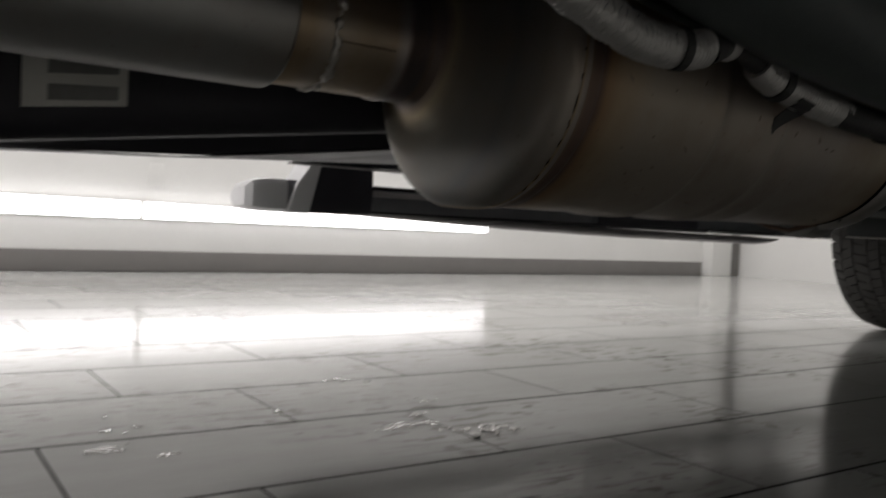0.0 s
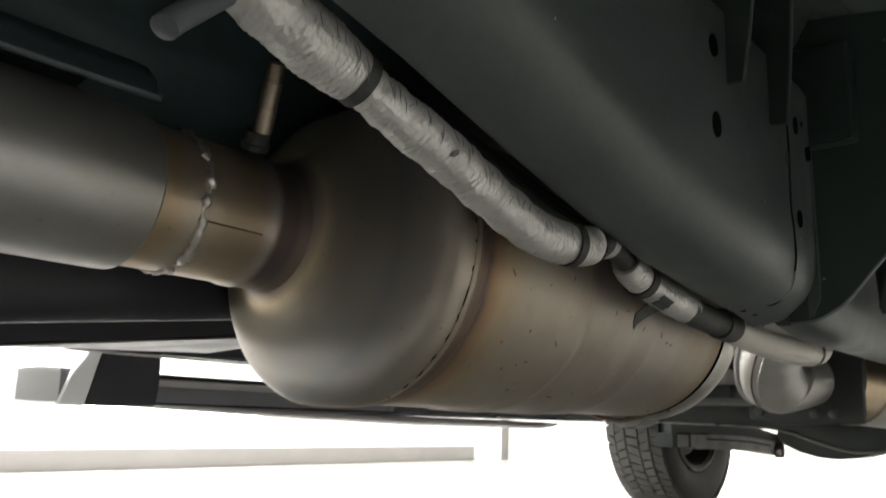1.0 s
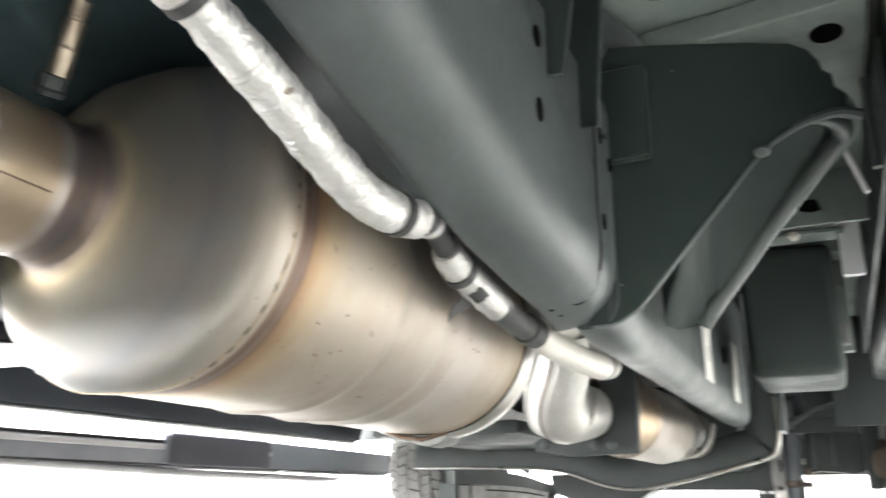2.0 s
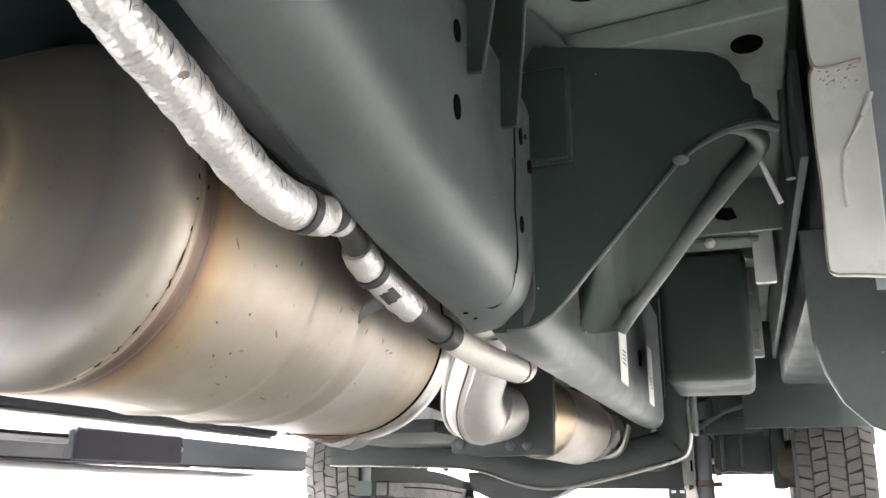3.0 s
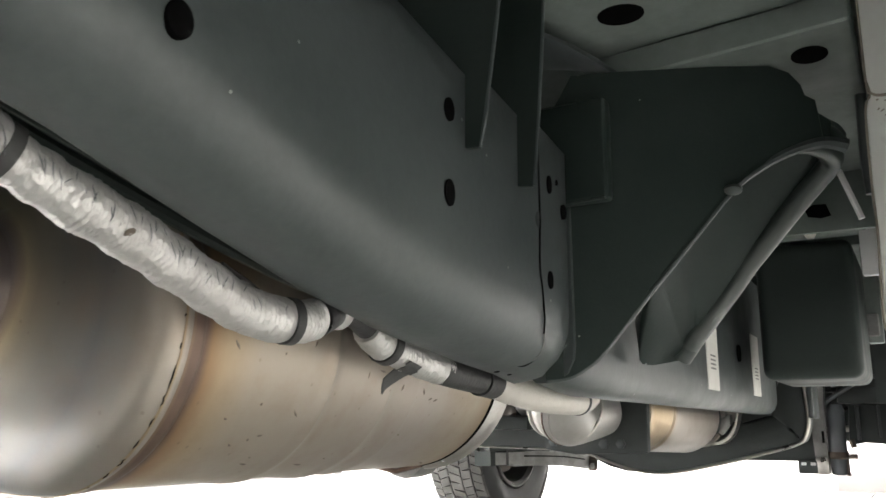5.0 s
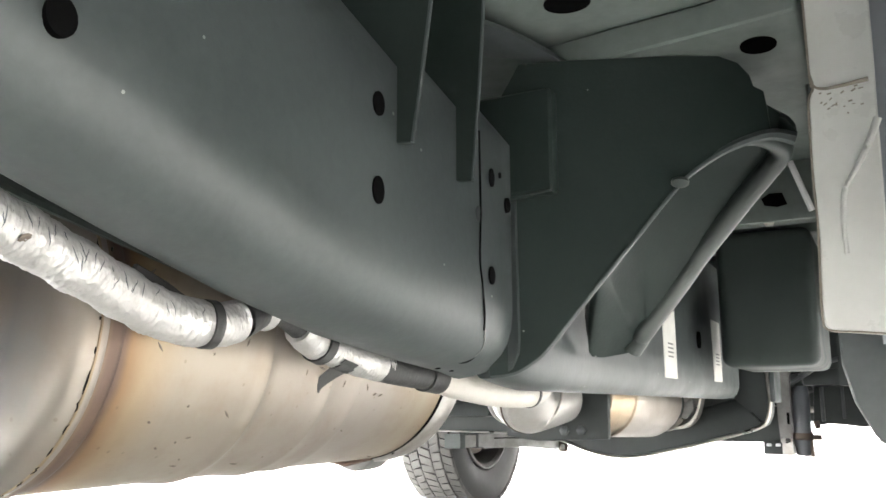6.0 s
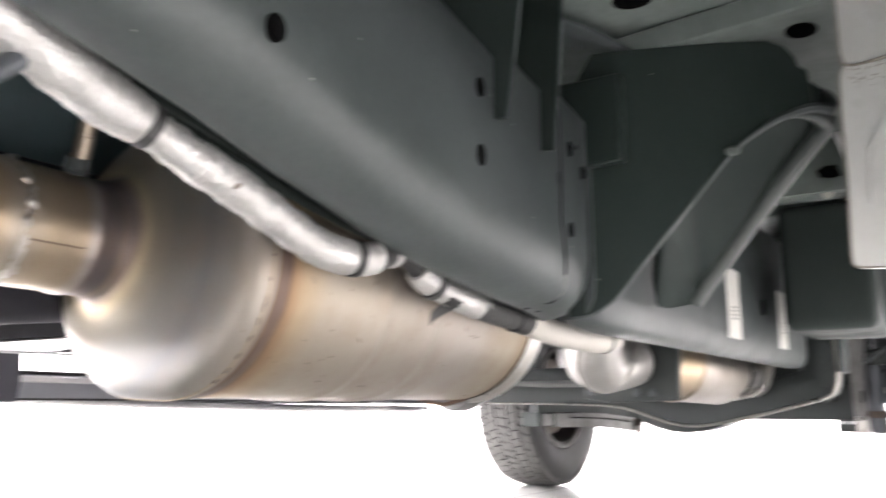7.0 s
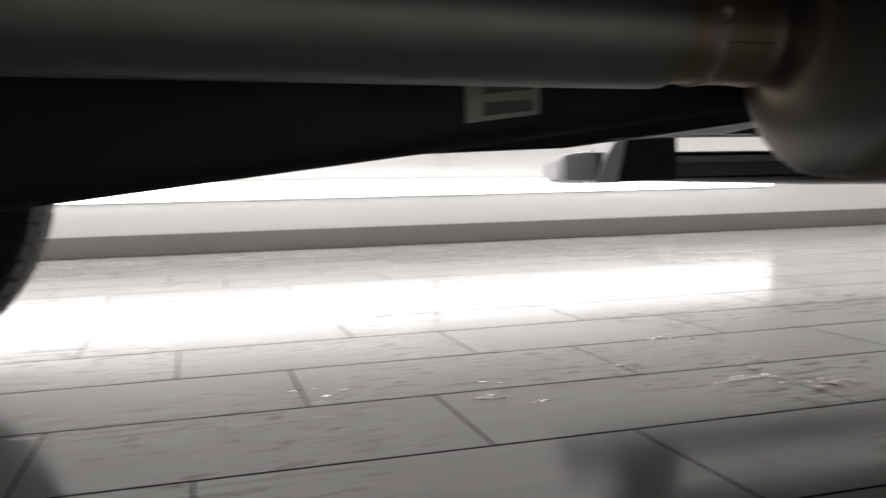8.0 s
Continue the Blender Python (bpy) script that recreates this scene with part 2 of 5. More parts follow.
M_GUSSET = material("black_gusset_paint", (0.018, 0.026, 0.023), 0.5, 0, (0.026, 0.034, 0.031), scale=12, fine=200, bump=0.08, spec=0.3)
# lighter than the bracket, so its rolled edge looks lit
M_EDGE = material("lightened_bracket_edge", (0.042, 0.052, 0.048), 0.4, 0, (0.055, 0.066, 0.062), scale=12, fine=200, bump=0.08)
M_BOX = material("black_canister_plastic", (0.034, 0.043, 0.040), 0.5, 0, (0.045, 0.055, 0.051), scale=10, fine=220, bump=0.1, spec=0.2)
M_CAP = material("blue_grey_moulding", (0.27, 0.285, 0.31), 0.42, 0, (0.22, 0.235, 0.26), scale=9, fine=200, bump=0.06)
# also colours the shade in the sill cap's hollow and the foil's creases
M_GREYPL = material("grey_plastic_and_shade", (0.085, 0.094, 0.105), 0.5, 0, (0.13, 0.14, 0.15), scale=9, fine=240, bump=0.08)
M_PAN = material("grey_undercoat", (0.185, 0.215, 0.200), 0.5, 0, (0.11, 0.13, 0.12), scale=11, fine=70, bump=0.22, amount=0.75)
M_WHITE = material("white_body_paint", (0.60, 0.60, 0.575), 0.35, 0, (0.50, 0.50, 0.475), scale=16, fine=110, bump=0.1, coat=0.3)
M_RUST = material("sealer_stain", (0.20, 0.175, 0.14), 0.8, 0, (0.34, 0.31, 0.27), scale=40, fine=160)
M_RUBBER = material("tyre_rubber", (0.022, 0.022, 0.023), 0.75, 0, (0.05, 0.048, 0.045), scale=15, fine=150, bump=0.15)
M_TREAD = material("dusty_tread_rubber", (0.050, 0.049, 0.046), 0.8, 0, (0.095, 0.092, 0.085), scale=25, fine=150, bump=0.15)
M_RIM = material("grey_steel_rim", (0.10, 0.098, 0.095), 0.5, 0.5, (0.07, 0.06, 0.05), scale=12, fine=120)
M_STEEL = material("bare_steel", (0.52, 0.51, 0.49), 0.36, 1.0, (0.3, 0.26, 0.2), scale=18, fine=180, bump=0.08)
M_SENSOR = material("tarnished_sensor_steel", (0.34, 0.29, 0.23), 0.42, 0.9, (0.2, 0.15, 0.11), scale=30, fine=200, bump=0.1)
M_ELBOW = material("satin_stainless_bend", (0.56, 0.55, 0.53), 0.46, 0.75, (0.44, 0.42, 0.39), scale=18, fine=180, bump=0.08)
M_ALU = material("cast_aluminium", (0.40, 0.40, 0.395), 0.5, 0.9, (0.22, 0.22, 0.21), scale=22, fine=180, bump=0.2)
# plain grey steel that gets darker towards the pipe's rear end
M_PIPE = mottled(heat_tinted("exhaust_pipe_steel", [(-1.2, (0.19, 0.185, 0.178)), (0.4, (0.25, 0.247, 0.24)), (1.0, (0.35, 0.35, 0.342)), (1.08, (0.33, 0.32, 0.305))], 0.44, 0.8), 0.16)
M_NECK = mottled(heat_tinted("heat_blued_neck_steel", [(1.07, (0.36, 0.275, 0.185)), (1.10, (0.39, 0.30, 0.20)), (1.118, (0.40, 0.35, 0.29)), (1.15, (0.40, 0.32, 0.23)), (1.185, (0.34, 0.27, 0.20)), (1.198, (0.38, 0.345, 0.325)), (1.206, (0.20, 0.175, 0.185)), (1.222, (0.17, 0.15, 0.165)), (1.234, (0.30, 0.23, 0.17))], 0.42, 0.75), 0.35)
M_CAN = mottled(heat_tinted("heat_tinted_muffler_steel", [(1.232, (0.20, 0.15, 0.12)), (1.238, (0.46, 0.365, 0.245)), (1.245, (0.40, 0.325, 0.235)), (1.249, (0.30, 0.27, 0.24)), (1.254, (0.275, 0.265, 0.258)), (1.262, (0.38, 0.34, 0.30)), (1.267, (0.35, 0.28, 0.19)), (1.276, (0.27, 0.20, 0.135)), (1.283, (0.155, 0.108, 0.088)), (1.295, (0.135, 0.092, 0.075)), (1.302, (0.27, 0.17, 0.095)), (1.318, (0.37, 0.285, 0.19)), (1.36, (0.37, 0.325, 0.27)), (1.5, (0.37, 0.33, 0.287)), (1.66, (0.37, 0.333, 0.30)), (1.76, (0.36, 0.31, 0.24)), (1.80, (0.29, 0.21, 0.135))], 0.50, 0.72), 0.3)
M_DOME = mottled(heat_tinted("blued_dome_steel", [(0.058, (0.22, 0.185, 0.18)), (0.063, (0.32, 0.265, 0.21)), (0.069, (0.44, 0.365, 0.25)), (0.082, (0.29, 0.264, 0.212)), (0.110, (0.22, 0.211, 0.190)), (0.140, (0.20, 0.196, 0.184)), (0.155, (0.165, 0.170, 0.175)), (0.168, (0.195, 0.195, 0.19)), (0.19, (0.235, 0.223, 0.205)), (0.205, (0.32, 0.287, 0.255)), (0.24, (0.35, 0.315, 0.28))], 0.48, 0.75, (1.402, 0.5097)), 0.25)
M_WELD = material("burnt_weld_and_crease_shade", (0.13, 0.085, 0.062), 0.5, 0.85, (0.22, 0.16, 0.125), scale=60, fine=220, bump=0.5)
M_SCUFF = material("dark_scuff", (0.22, 0.185, 0.155), 0.55, 0.6, (0.15, 0.12, 0.1), scale=60, fine=220)
M_BEAD = material("silver_weld_bead", (0.62, 0.60, 0.57), 0.4, 1.0, (0.35, 0.3, 0.25), scale=70, fine=220, bump=0.6)
M_CAT = mottled(heat_tinted("converter_steel", [(1.9, (0.476, 0.455, 0.421)), (2.48, (0.476, 0.455, 0.421)), (2.52, (0.46, 0.355, 0.23)), (2.60, (0.47, 0.375, 0.26)), (2.635, (0.42, 0.385, 0.345)), (2.9, (0.40, 0.37, 0.33)), (3.2, (0.37, 0.34, 0.30))], 0.36), 0.3)
M_FOIL = crinkled(material("silver_foil_sleeve", (0.56, 0.55, 0.535), 0.46, 0.6, (0.42, 0.41, 0.395), scale=30, fine=150, bump=0.3, amount=0.6))
M_SLEEVE = material("white_ribbed_sleeve", (0.60, 0.575, 0.53), 0.55, 0.2, (0.50, 0.47, 0.42), scale=30, fine=200, bump=0.4, amount=0.5)
M_TAPE = material("black_cloth_tape", (0.03, 0.03, 0.03), 0.6, 0, (0.06, 0.06, 0.058), scale=30, fine=260, bump=0.3)
M_PAPER = material("white_paper_label", (0.75, 0.74, 0.70), 0.6, 0, (0.6, 0.59, 0.55), scale=20, fine=150)
M_INK = material("faded_black_print", (0.24, 0.24, 0.23), 0.6, 0, scale=30, fine=150)
M_TANK = material("dark_tank_plastic", (0.018, 0.017, 0.024), 0.6, 0, (0.028, 0.026, 0.034), scale=6, fine=160, bump=0.1)
# lighter than the tank's own colour, as its underside is lit
M_LIT_TANK = material("lit_tank_underside", (0.17, 0.165, 0.175), 0.5, 0.2, (0.12, 0.115, 0.125), scale=9, fine=140, bump=0.1)
M_SILL = material("dark_sill_coating", (0.014, 0.016, 0.021), 0.6, 0, (0.022, 0.024, 0.030), scale=8, fine=120, bump=0.1, spec=0.2)
M_PALE = material("pale_grey_plastic", (0.76, 0.76, 0.77), 0.4, 0, (0.68, 0.68, 0.69), scale=9, fine=200, bump=0.06)
M_STEP = material("grey_anodised_step", (0.20, 0.20, 0.215), 0.4, 0.4, (0.14, 0.14, 0.155), scale=9, fine=160, bump=0.06)
M_SATIN = material("satin_silver_rail", (0.34, 0.325, 0.325), 0.38, 0.5, (0.27, 0.255, 0.25), scale=9, fine=160, bump=0.06)
M_CHROME = material("polished_trim", (0.75, 0.75, 0.74), 0.15, 1.0, (0.6, 0.6, 0.6), scale=10, fine=100)
M_RUSTY = material("rusted_iron", (0.075, 0.060, 0.048), 0.65, 0.2, (0.14, 0.105, 0.075), scale=25, fine=180, bump=0.25)
M_CASTING = material("dull_cast_iron", (0.24, 0.24, 0.235), 0.5, 0.3, (0.10, 0.09, 0.08), scale=20, fine=170, bump=0.2)
M_VOID = material("unlit_hole", (0.006, 0.006, 0.006), 0.95, 0, (0.004, 0.004, 0.004), spec=0.0, bump=0)
M_FLAKE = material("dried_white_residue", (0.95, 0.94, 0.93), 0.16, 0.9, (0.85, 0.84, 0.82), scale=80, fine=300)
M_FLAKE.node_tree.nodes["Principled BSDF"].inputs["Coat Weight"].default_value = 0.6


# ---- mesh helpers ----
def mesh_of(name, bm, mat, smooth=True, angle=35):
    me = bpy.data.meshes.new(name)
    bmesh.ops.recalc_face_normals(bm, faces=bm.faces)
    if smooth:
        lim = radians(angle)
        for f in bm.faces:
            f.smooth = True
        for e in bm.edges:
            if len(e.link_faces) == 2 and e.calc_face_angle(0) > lim:
                e.smooth = False
    bm.to_mesh(me)
    bm.free()
    me.materials.append(mat)
    return me


def part(name, bm, mat, parent=None, label="", smooth=True, angle=35):
    ob = new(name, mesh_of(name, bm, mat, smooth, angle))
    if parent is not None:
        ob.parent = parent
        ob.matrix_parent_inverse = Matrix.Translation(-parent.location)
    return tagged(ob, label)


def thing(name, at, label, category, group="", kind=""):
    ob = new(name)
    ob.empty_display_size = 0.1
    ob.location = at
    return tagged(ob, label, category, group, kind)


def bevelled(bm, width, seg=2, angle=25):
    es = [e for e in bm.edges if len(e.link_faces) == 2 and e.calc_face_angle(0) > radians(angle)]
    if es and width > 0:
        bmesh.ops.bevel(bm, geom=es, offset=width, segments=seg, profile=0.6, affect="EDGES", clamp_overlap=True)
    return bm


def box(x0, x1, y0, y1, z0, z1, r=0.0, seg=2, bm=None):
    b = bmesh.new()
    bmesh.ops.create_cube(b, size=1)
    for v in b.verts:
        v.co = Vector(((x0 + x1) / 2 + v.co.x * (x1 - x0), (y0 + y1) / 2 + v.co.y * (y1 - y0), (z0 + z1) / 2 + v.co.z * (z1 - z0)))
    bevelled(b, r, seg)
    return join(bm, b)


def join(into, b):
    if into is None:
        return b
    me = bpy.data.meshes.new("tmp")
    b.to_mesh(me)
    b.free()
    into.from_mesh(me)
    bpy.data.meshes.remove(me)
    return into


def prism(poly, axis, a, b_, r=0.0, seg=2, bm=None):
    """A flat outline of (u, v) pushed along one axis from a to b_; u, v are the two other axes in the order x, y, z."""
    def at(u, v, w):
        return {"x": (w, u, v), "y": (u, w, v), "z": (u, v, w)}[axis]
    b = bmesh.new()
    lo = [b.verts.new(at(u, v, a)) for u, v in poly]
    hi = [b.verts.new(at(u, v, b_)) for u, v in poly]
    b.faces.new(lo)
    b.faces.new(hi)
    for i in range(len(poly)):
        j = (i + 1) % len(poly)
        b.faces.new((lo[i], lo[j], hi[j], hi[i]))
    bmesh.ops.recalc_face_normals(b, faces=b.faces)
    bevelled(b, r, seg)
    return join(bm, b)


def loft(rings, closed=True, caps=True, bm=None):
    b = bmesh.new()
    vs = [[b.verts.new(p) for p in ring] for ring in rings]
    k = len(rings[0])
    for r0, r1 in zip(vs, vs[1:]):
        for i in range(k if closed else k - 1):
            j = (i + 1) % k
            b.faces.new((r0[i], r0[j], r1[j], r1[i]))
    if caps and closed:
        b.faces.new(vs[0])
        b.faces.new(vs[-1])
    return join(bm, b)


def ring_at(c, d, r, seg=28, ref=(0, 0, 1), squash=1.0):
    d = Vector(d).normalized()
    u = d.cross(Vector(ref)).normalized()
    v = u.cross(d)
    return [Vector(c) + u * (math.cos(2 * math.pi * i / seg) * r) + v * (math.sin(2 * math.pi * i / seg) * r * squash) for i in range(seg)]


def spline(pts, n=8):
    """A smooth line through the points, with n steps between each two."""
    pts = [Vector(p) for p in pts]
    out = []
    for i in range(len(pts) - 1):
        p0, p1, p2, p3 = pts[max(i - 1, 0)], pts[i], pts[i + 1], pts[min(i + 2, len(pts) - 1)]
        for k in range(n):
            t = k / n
            out.append(0.5 * ((2 * p1) + (p2 - p0) * t + (2 * p0 - 5 * p1 + 4 * p2 - p3) * t * t + (3 * p1 - p0 - 3 * p2 + p3) * t ** 3))
    out.append(pts[-1])
    return out


def tube(pts, r, seg=16, caps=True, bm=None, squash=1.0):
    """A round bar along the points; r is a number or a function of the share of the way."""
    rings = []
    n = len(pts)
    for i, p in enumerate(pts):
        d = Vector(pts[min(i + 1, n - 1)]) - Vector(pts[max(i - 1, 0)])
        ref = (0, 0, 1) if abs(d.normalized().z) < 0.9 else (1, 0, 0)
        rings.append(ring_at(p, d, r(i / (n - 1)) if callable(r) else r, seg, ref, squash))
    return loft(rings, True, caps, bm)


def lathe(profile, o, d, seg=40, caps=False, bm=None):
    """Rings of (share along d in metres, radius)."""
    o, d = Vector(o), Vector(d).normalized()
    return loft([ring_at(o + d * s, d, max(r, 1e-4), seg) for s, r in profile], True, caps, bm)


def sheet(grid, thick, bm=None):
    """A curved sheet from a grid of points, with thickness."""
    b = bmesh.new()
    vs = [[b.verts.new(p) for p in row] for row in grid]
    for r0, r1 in zip(vs, vs[1:]):
        for i in range(len(r0) - 1):
            b.faces.new((r0[i], r0[i + 1], r1[i + 1], r1[i]))
    bmesh.ops.recalc_face_normals(b, faces=b.faces)
    bmesh.ops.solidify(b, geom=b.faces[:], thickness=thick)
    return join(bm, b)


def bolt(name, at, d, r, parent, mat):
    b = lathe([(0, r * 1.5), (r * 0.3, r * 1.5), (r * 0.3, r), (r * 1.2, r), (r * 1.3, r * 0.8)], at, d, 6, True)
    return part(name, b, mat, parent)


# ---- the room ----
WALL_Y, WALL_R, WALL_L, WALL_B = 5.5, 7.3, -6.0, -4.5
tagged(part("wall_north", box(WALL_L, 6.85, WALL_Y, WALL_Y + 0.2, 0, CEIL), M_WALL, None, "white painted showroom wall"), category="wall", kind="structure")
tagged(part("wall_east", box(WALL_R, WALL_R + 0.2, WALL_B, WALL_Y + 0.2, 0, CEIL), M_WALL, None, "white painted side wall"), category="wall", kind="structure")
tagged(part("wall_west", box(WALL_L - 0.2, WALL_L, WALL_B, WALL_Y + 0.2, 0, CEIL), M_WALL, None, "white painted side wall"), category="wall", kind="structure")
tagged(part("wall_south", box(WALL_L, WALL_R, WALL_B - 0.2, WALL_B, 0, CEIL), M_WALL, None, "white painted wall behind the truck"), category="wall", kind="structure")
tagged(part("ceiling", box(WALL_L - 0.2, WALL_R + 0.2, WALL_B - 0.2, WALL_Y + 0.2, CEIL, CEIL + 0.15), M_CEIL, None, "plain white showroom ceiling"), category="ceiling", kind="structure")
tagged(part("baseboard", box(WALL_L, 6.82, WALL_Y - 0.018, WALL_Y + 0.002, 0, 0.118, 0.004), M_BASE, None, "grey baseboard along the white wall"), category="baseboard", kind="structure")
tagged(part("baseboard", box(WALL_R - 0.018, WALL_R + 0.002, WALL_B, 1.30, 0, 0.122, 0.004), M_BASE, None, "grey baseboard along the side wall"), category="baseboard", kind="structure")
tagged(part("pillar", box(6.85, 7.12, WALL_Y - 0.1, WALL_Y + 0.2, 0, CEIL, 0.01), M_WALL, None, "square white painted pillar in the corner"), category="pillar", kind="structure")
tagged(part("trim", box(7.12, 7.3, WALL_Y - 0.05, WALL_Y + 0.2, 0, 2.3, 0.006), M_BASE, None, "grey metal trim beside the pillar"), category="trim", kind="structure")

for lx, ly, watts in LAMPS:
    lamp = thing("added_ceiling_lamp", (lx, ly, CEIL), "white rectangular ceiling lamp, unseen, added to light the room", "ceiling lamp", "ceiling lamps")
    part("frame", box(lx - 1.36, lx + 1.36, ly - 1.16, ly + 1.16, CEIL - 0.05, CEIL - 0.001, 0.008), M_WALL, lamp)
    part("diffuser", box(lx - 1.3, lx + 1.3, ly - 1.1, ly + 1.1, CEIL - 0.058, CEIL - 0.045, 0.004), M_LAMP, lamp, "glowing white diffuser")


def strip_light(x0, x1, h0, h1):
    t = thing("strip_light", ((x0 + x1) / 2, WALL_Y, 0.3), "glowing white strip light low on the wall", "strip light", "strip lights")
    part("housing", prism([(x0, 0.296), (x1, 0.296), (x1, 0.304 + h1), (x0, 0.304 + h0)], "y", WALL_Y - 0.03, WALL_Y, 0.003), M_WALL, t)
    part("diffuser", prism([(x0 + 0.004, 0.30), (x1 - 0.004, 0.30), (x1 - 0.004, 0.30 + h1), (x0 + 0.004, 0.30 + h0)], "y", WALL_Y - 0.055, WALL_Y - 0.031, 0.006), M_STRIP, t, "glowing white diffuser")


strip_light(-2.9, -0.45, 0.105, 0.105)
strip_light(-0.44, 2.006, 0.105, 0.092)
strip_light(2.03, 4.42, 0.092, 0.055)

outlet = thing("wall_outlet", (2.12, WALL_Y, 0.55), "small white socket plate on the wall", "wall outlet")
part("plate", box(2.06, 2.14, WALL_Y - 0.012, WALL_Y, 0.49, 0.61, 0.004), M_WALL, outlet)
part("socket", box(2.08, 2.12, WALL_Y - 0.015, WALL_Y - 0.011, 0.52, 0.58, 0.003), M_WALL, outlet)

# ---- the truck ----
CX, CY = 2.1, 1.49
truck = thing("pickup_truck", (CX, CY, 0), "white pickup truck on a ladder frame, its underside in view", "truck")


RAIL_X = [0.7, 1.05, 1.10, 1.14, 1.2, 1.26, 1.3, 1.4, 1.5, 1.6]
RAIL_Z = [0.633, 0.556, 0.545, 0.534, 0.518, 0.503, 0.493, 0.474, 0.462, 0.453]


def rail_bottom(x):
    return float(np.interp(x, RAIL_X, RAIL_Z))


def rail_section(x, y0, s, zb, w, top=0.80):
    """The outline of the boxed rail, rounded at its lower edges; s is +1 for the near rail, -1 for the far one."""
    o = [(0.0, 0.68), (0.0, zb + 0.062), (0.0016, zb + 0.046), (0.006, zb + 0.032), (0.013, zb + 0.021), (0.023, zb + 0.012), (0.036, zb + 0.006), (0.052, zb + 0.002), (w - 0.008, zb), (w - 0.001, zb + 0.003), (w + 0.001, zb + 0.012), (0.095, zb + 0.11), (0.118, top), (0.095, top)]
    return [(x, y0 + s * a, z) for a, z in o]


def frame_rail(y0, s):
    xs = [-1.4, -0.5, 0.2, 0.7, 1.0, 1.1, 1.15, 1.2, 1.25, 1.3, 1.35, 1.4, 1.45, 1.5, 1.55, 1.6]
    rings = [rail_section(x, y0, s, rail_bottom(max(x, 0.7)), 0.075) for x in xs]
    for dx, k in ((1.632, 0.1), (1.648, 0.4), (1.657, 1.0)):
        rings.append([(dx, p[1] + s * 0.03 * k * (1 if i < 6 else 0.3), p[2]) for i, p in enumerate(rail_section(dx, y0, s, 0.448, 0.075))])
    rear = part("frame_rail", loft(rings), M_FRAME, truck, "satin dark grey boxed frame rail", angle=50)
    o = [(0.004, 0.72), (0.002, 0.478), (0.003, 0.462), (0.009, 0.447), (0.018, 0.439), (0.03, 0.437), (0.045, 0.4375), (0.056, 0.442), (0.06, 0.455), (0.11, 0.53), (0.11, 0.72)]
    rings = []
    for x in (1.658, 1.68, 1.70, 1.74, 1.8, 2.2, 2.6, 2.9, 2.985, 3.02, 3.04):
        k = max(0.0, (x - 2.96) / 0.08)
        lift = 0.024 * max(0.0, min(1.0, (1.74 - x) / 0.14)) ** 1.5
        rings.append([(x, y0 + s * (a + (0.012 * k * k if a < 0.05 else -0.012 * k * k) + (0.6 * lift if a < 0.05 else 0)), z + (0.02 * k * k + lift if z < 0.5 else 0)) for a, z in o])
    part("frame_rail", loft(rings), M_FRAME, truck, "satin grey front frame rail", angle=50)
    rings = []
    for x, up in ((3.03, 0.0), (3.3, 0.07), (3.6, 0.16), (4.2, 0.2), (5.0, 0.16)):
        rings.append([(x, y0 + s * a, z + 0.06 + up) for a, z in o])
    part("frame_rail", loft(rings), M_BLACK, truck, "black kicked-up front frame rail", angle=50)
    return rear


near_rail = frame_rail(1.04, 1)
frame_rail(1.94, -1)

# holes, seam and dimples on the near rail
for hx, hz, hw, hh in ((1.380, 0.641, 0.0075, 0.0095), (1.381, 0.575, 0.0075, 0.0105), (1.579, 0.633, 0.0055, 0.009), (1.616, 0.614, 0.0055, 0.0075), (1.577, 0.539, 0.006, 0.0085), (1.598, 0.640, 0.002, 0.003), (2.52, 0.545, 0.012, 0.016), (1.113, 0.594, 0.0085, 0.0100)):
    ring = [(hx + math.cos(math.pi * i / 9) * hw, hz + math.sin(math.pi * i / 9) * hh) for i in range(18)]
    part("rail_hole", prism(ring, "y", 1.0385, 1.05), M_VOID, near_rail, "dark punched hole")
part("rail_seam", tube(spline([(1.553, 1.0402, 0.672), (1.5545, 1.0398, 0.60), (1.5525, 1.0398, 0.55), (1.557, 1.0398, 0.53), (1.563, 1.0404, 0.503), (1.570, 1.0445, 0.488)], 6), lambda u: 0.0016 - 0.0008 * u, 8), M_VOID, near_rail, "dark vertical seam")
# pale thin bar paints the highlight where the seam ends
part("seam_tip", tube(spline([(1.570, 1.0440, 0.489), (1.5822, 1.0499, 0.4801), (1.5888, 1.0573, 0.4708), (1.5881, 1.0630, 0.4658)], 5), lambda u: 0.0010 * (1 - 0.6 * u), 8), M_CASTING, near_rail, "pale line standing for the highlight at the seam's foot")
part("drain_slot", tube(spline([(1.5844, 1.0783, 0.4600), (1.591, 1.073, 0.4614), (1.5919, 1.0640, 0.4655)], 4), lambda u: 0.0004 + 0.0014 * math.sin(math.pi * min(1.0, u * 1.05)), 8, squash=0.6), M_VOID, near_rail, "dark curved slot")
for hx, hy, hz, hr in ((1.5818, 1.0988, 0.4555, 0.0028), (1.6031, 1.0954, 0.4539, 0.0022)):
    part("drain_hole", lathe([(0, hr), (0.0004, hr), (0.0005, 0.0002)], (hx, hy, hz), (-0.1, -0.13, -0.98), 12), M_VOID, near_rail)


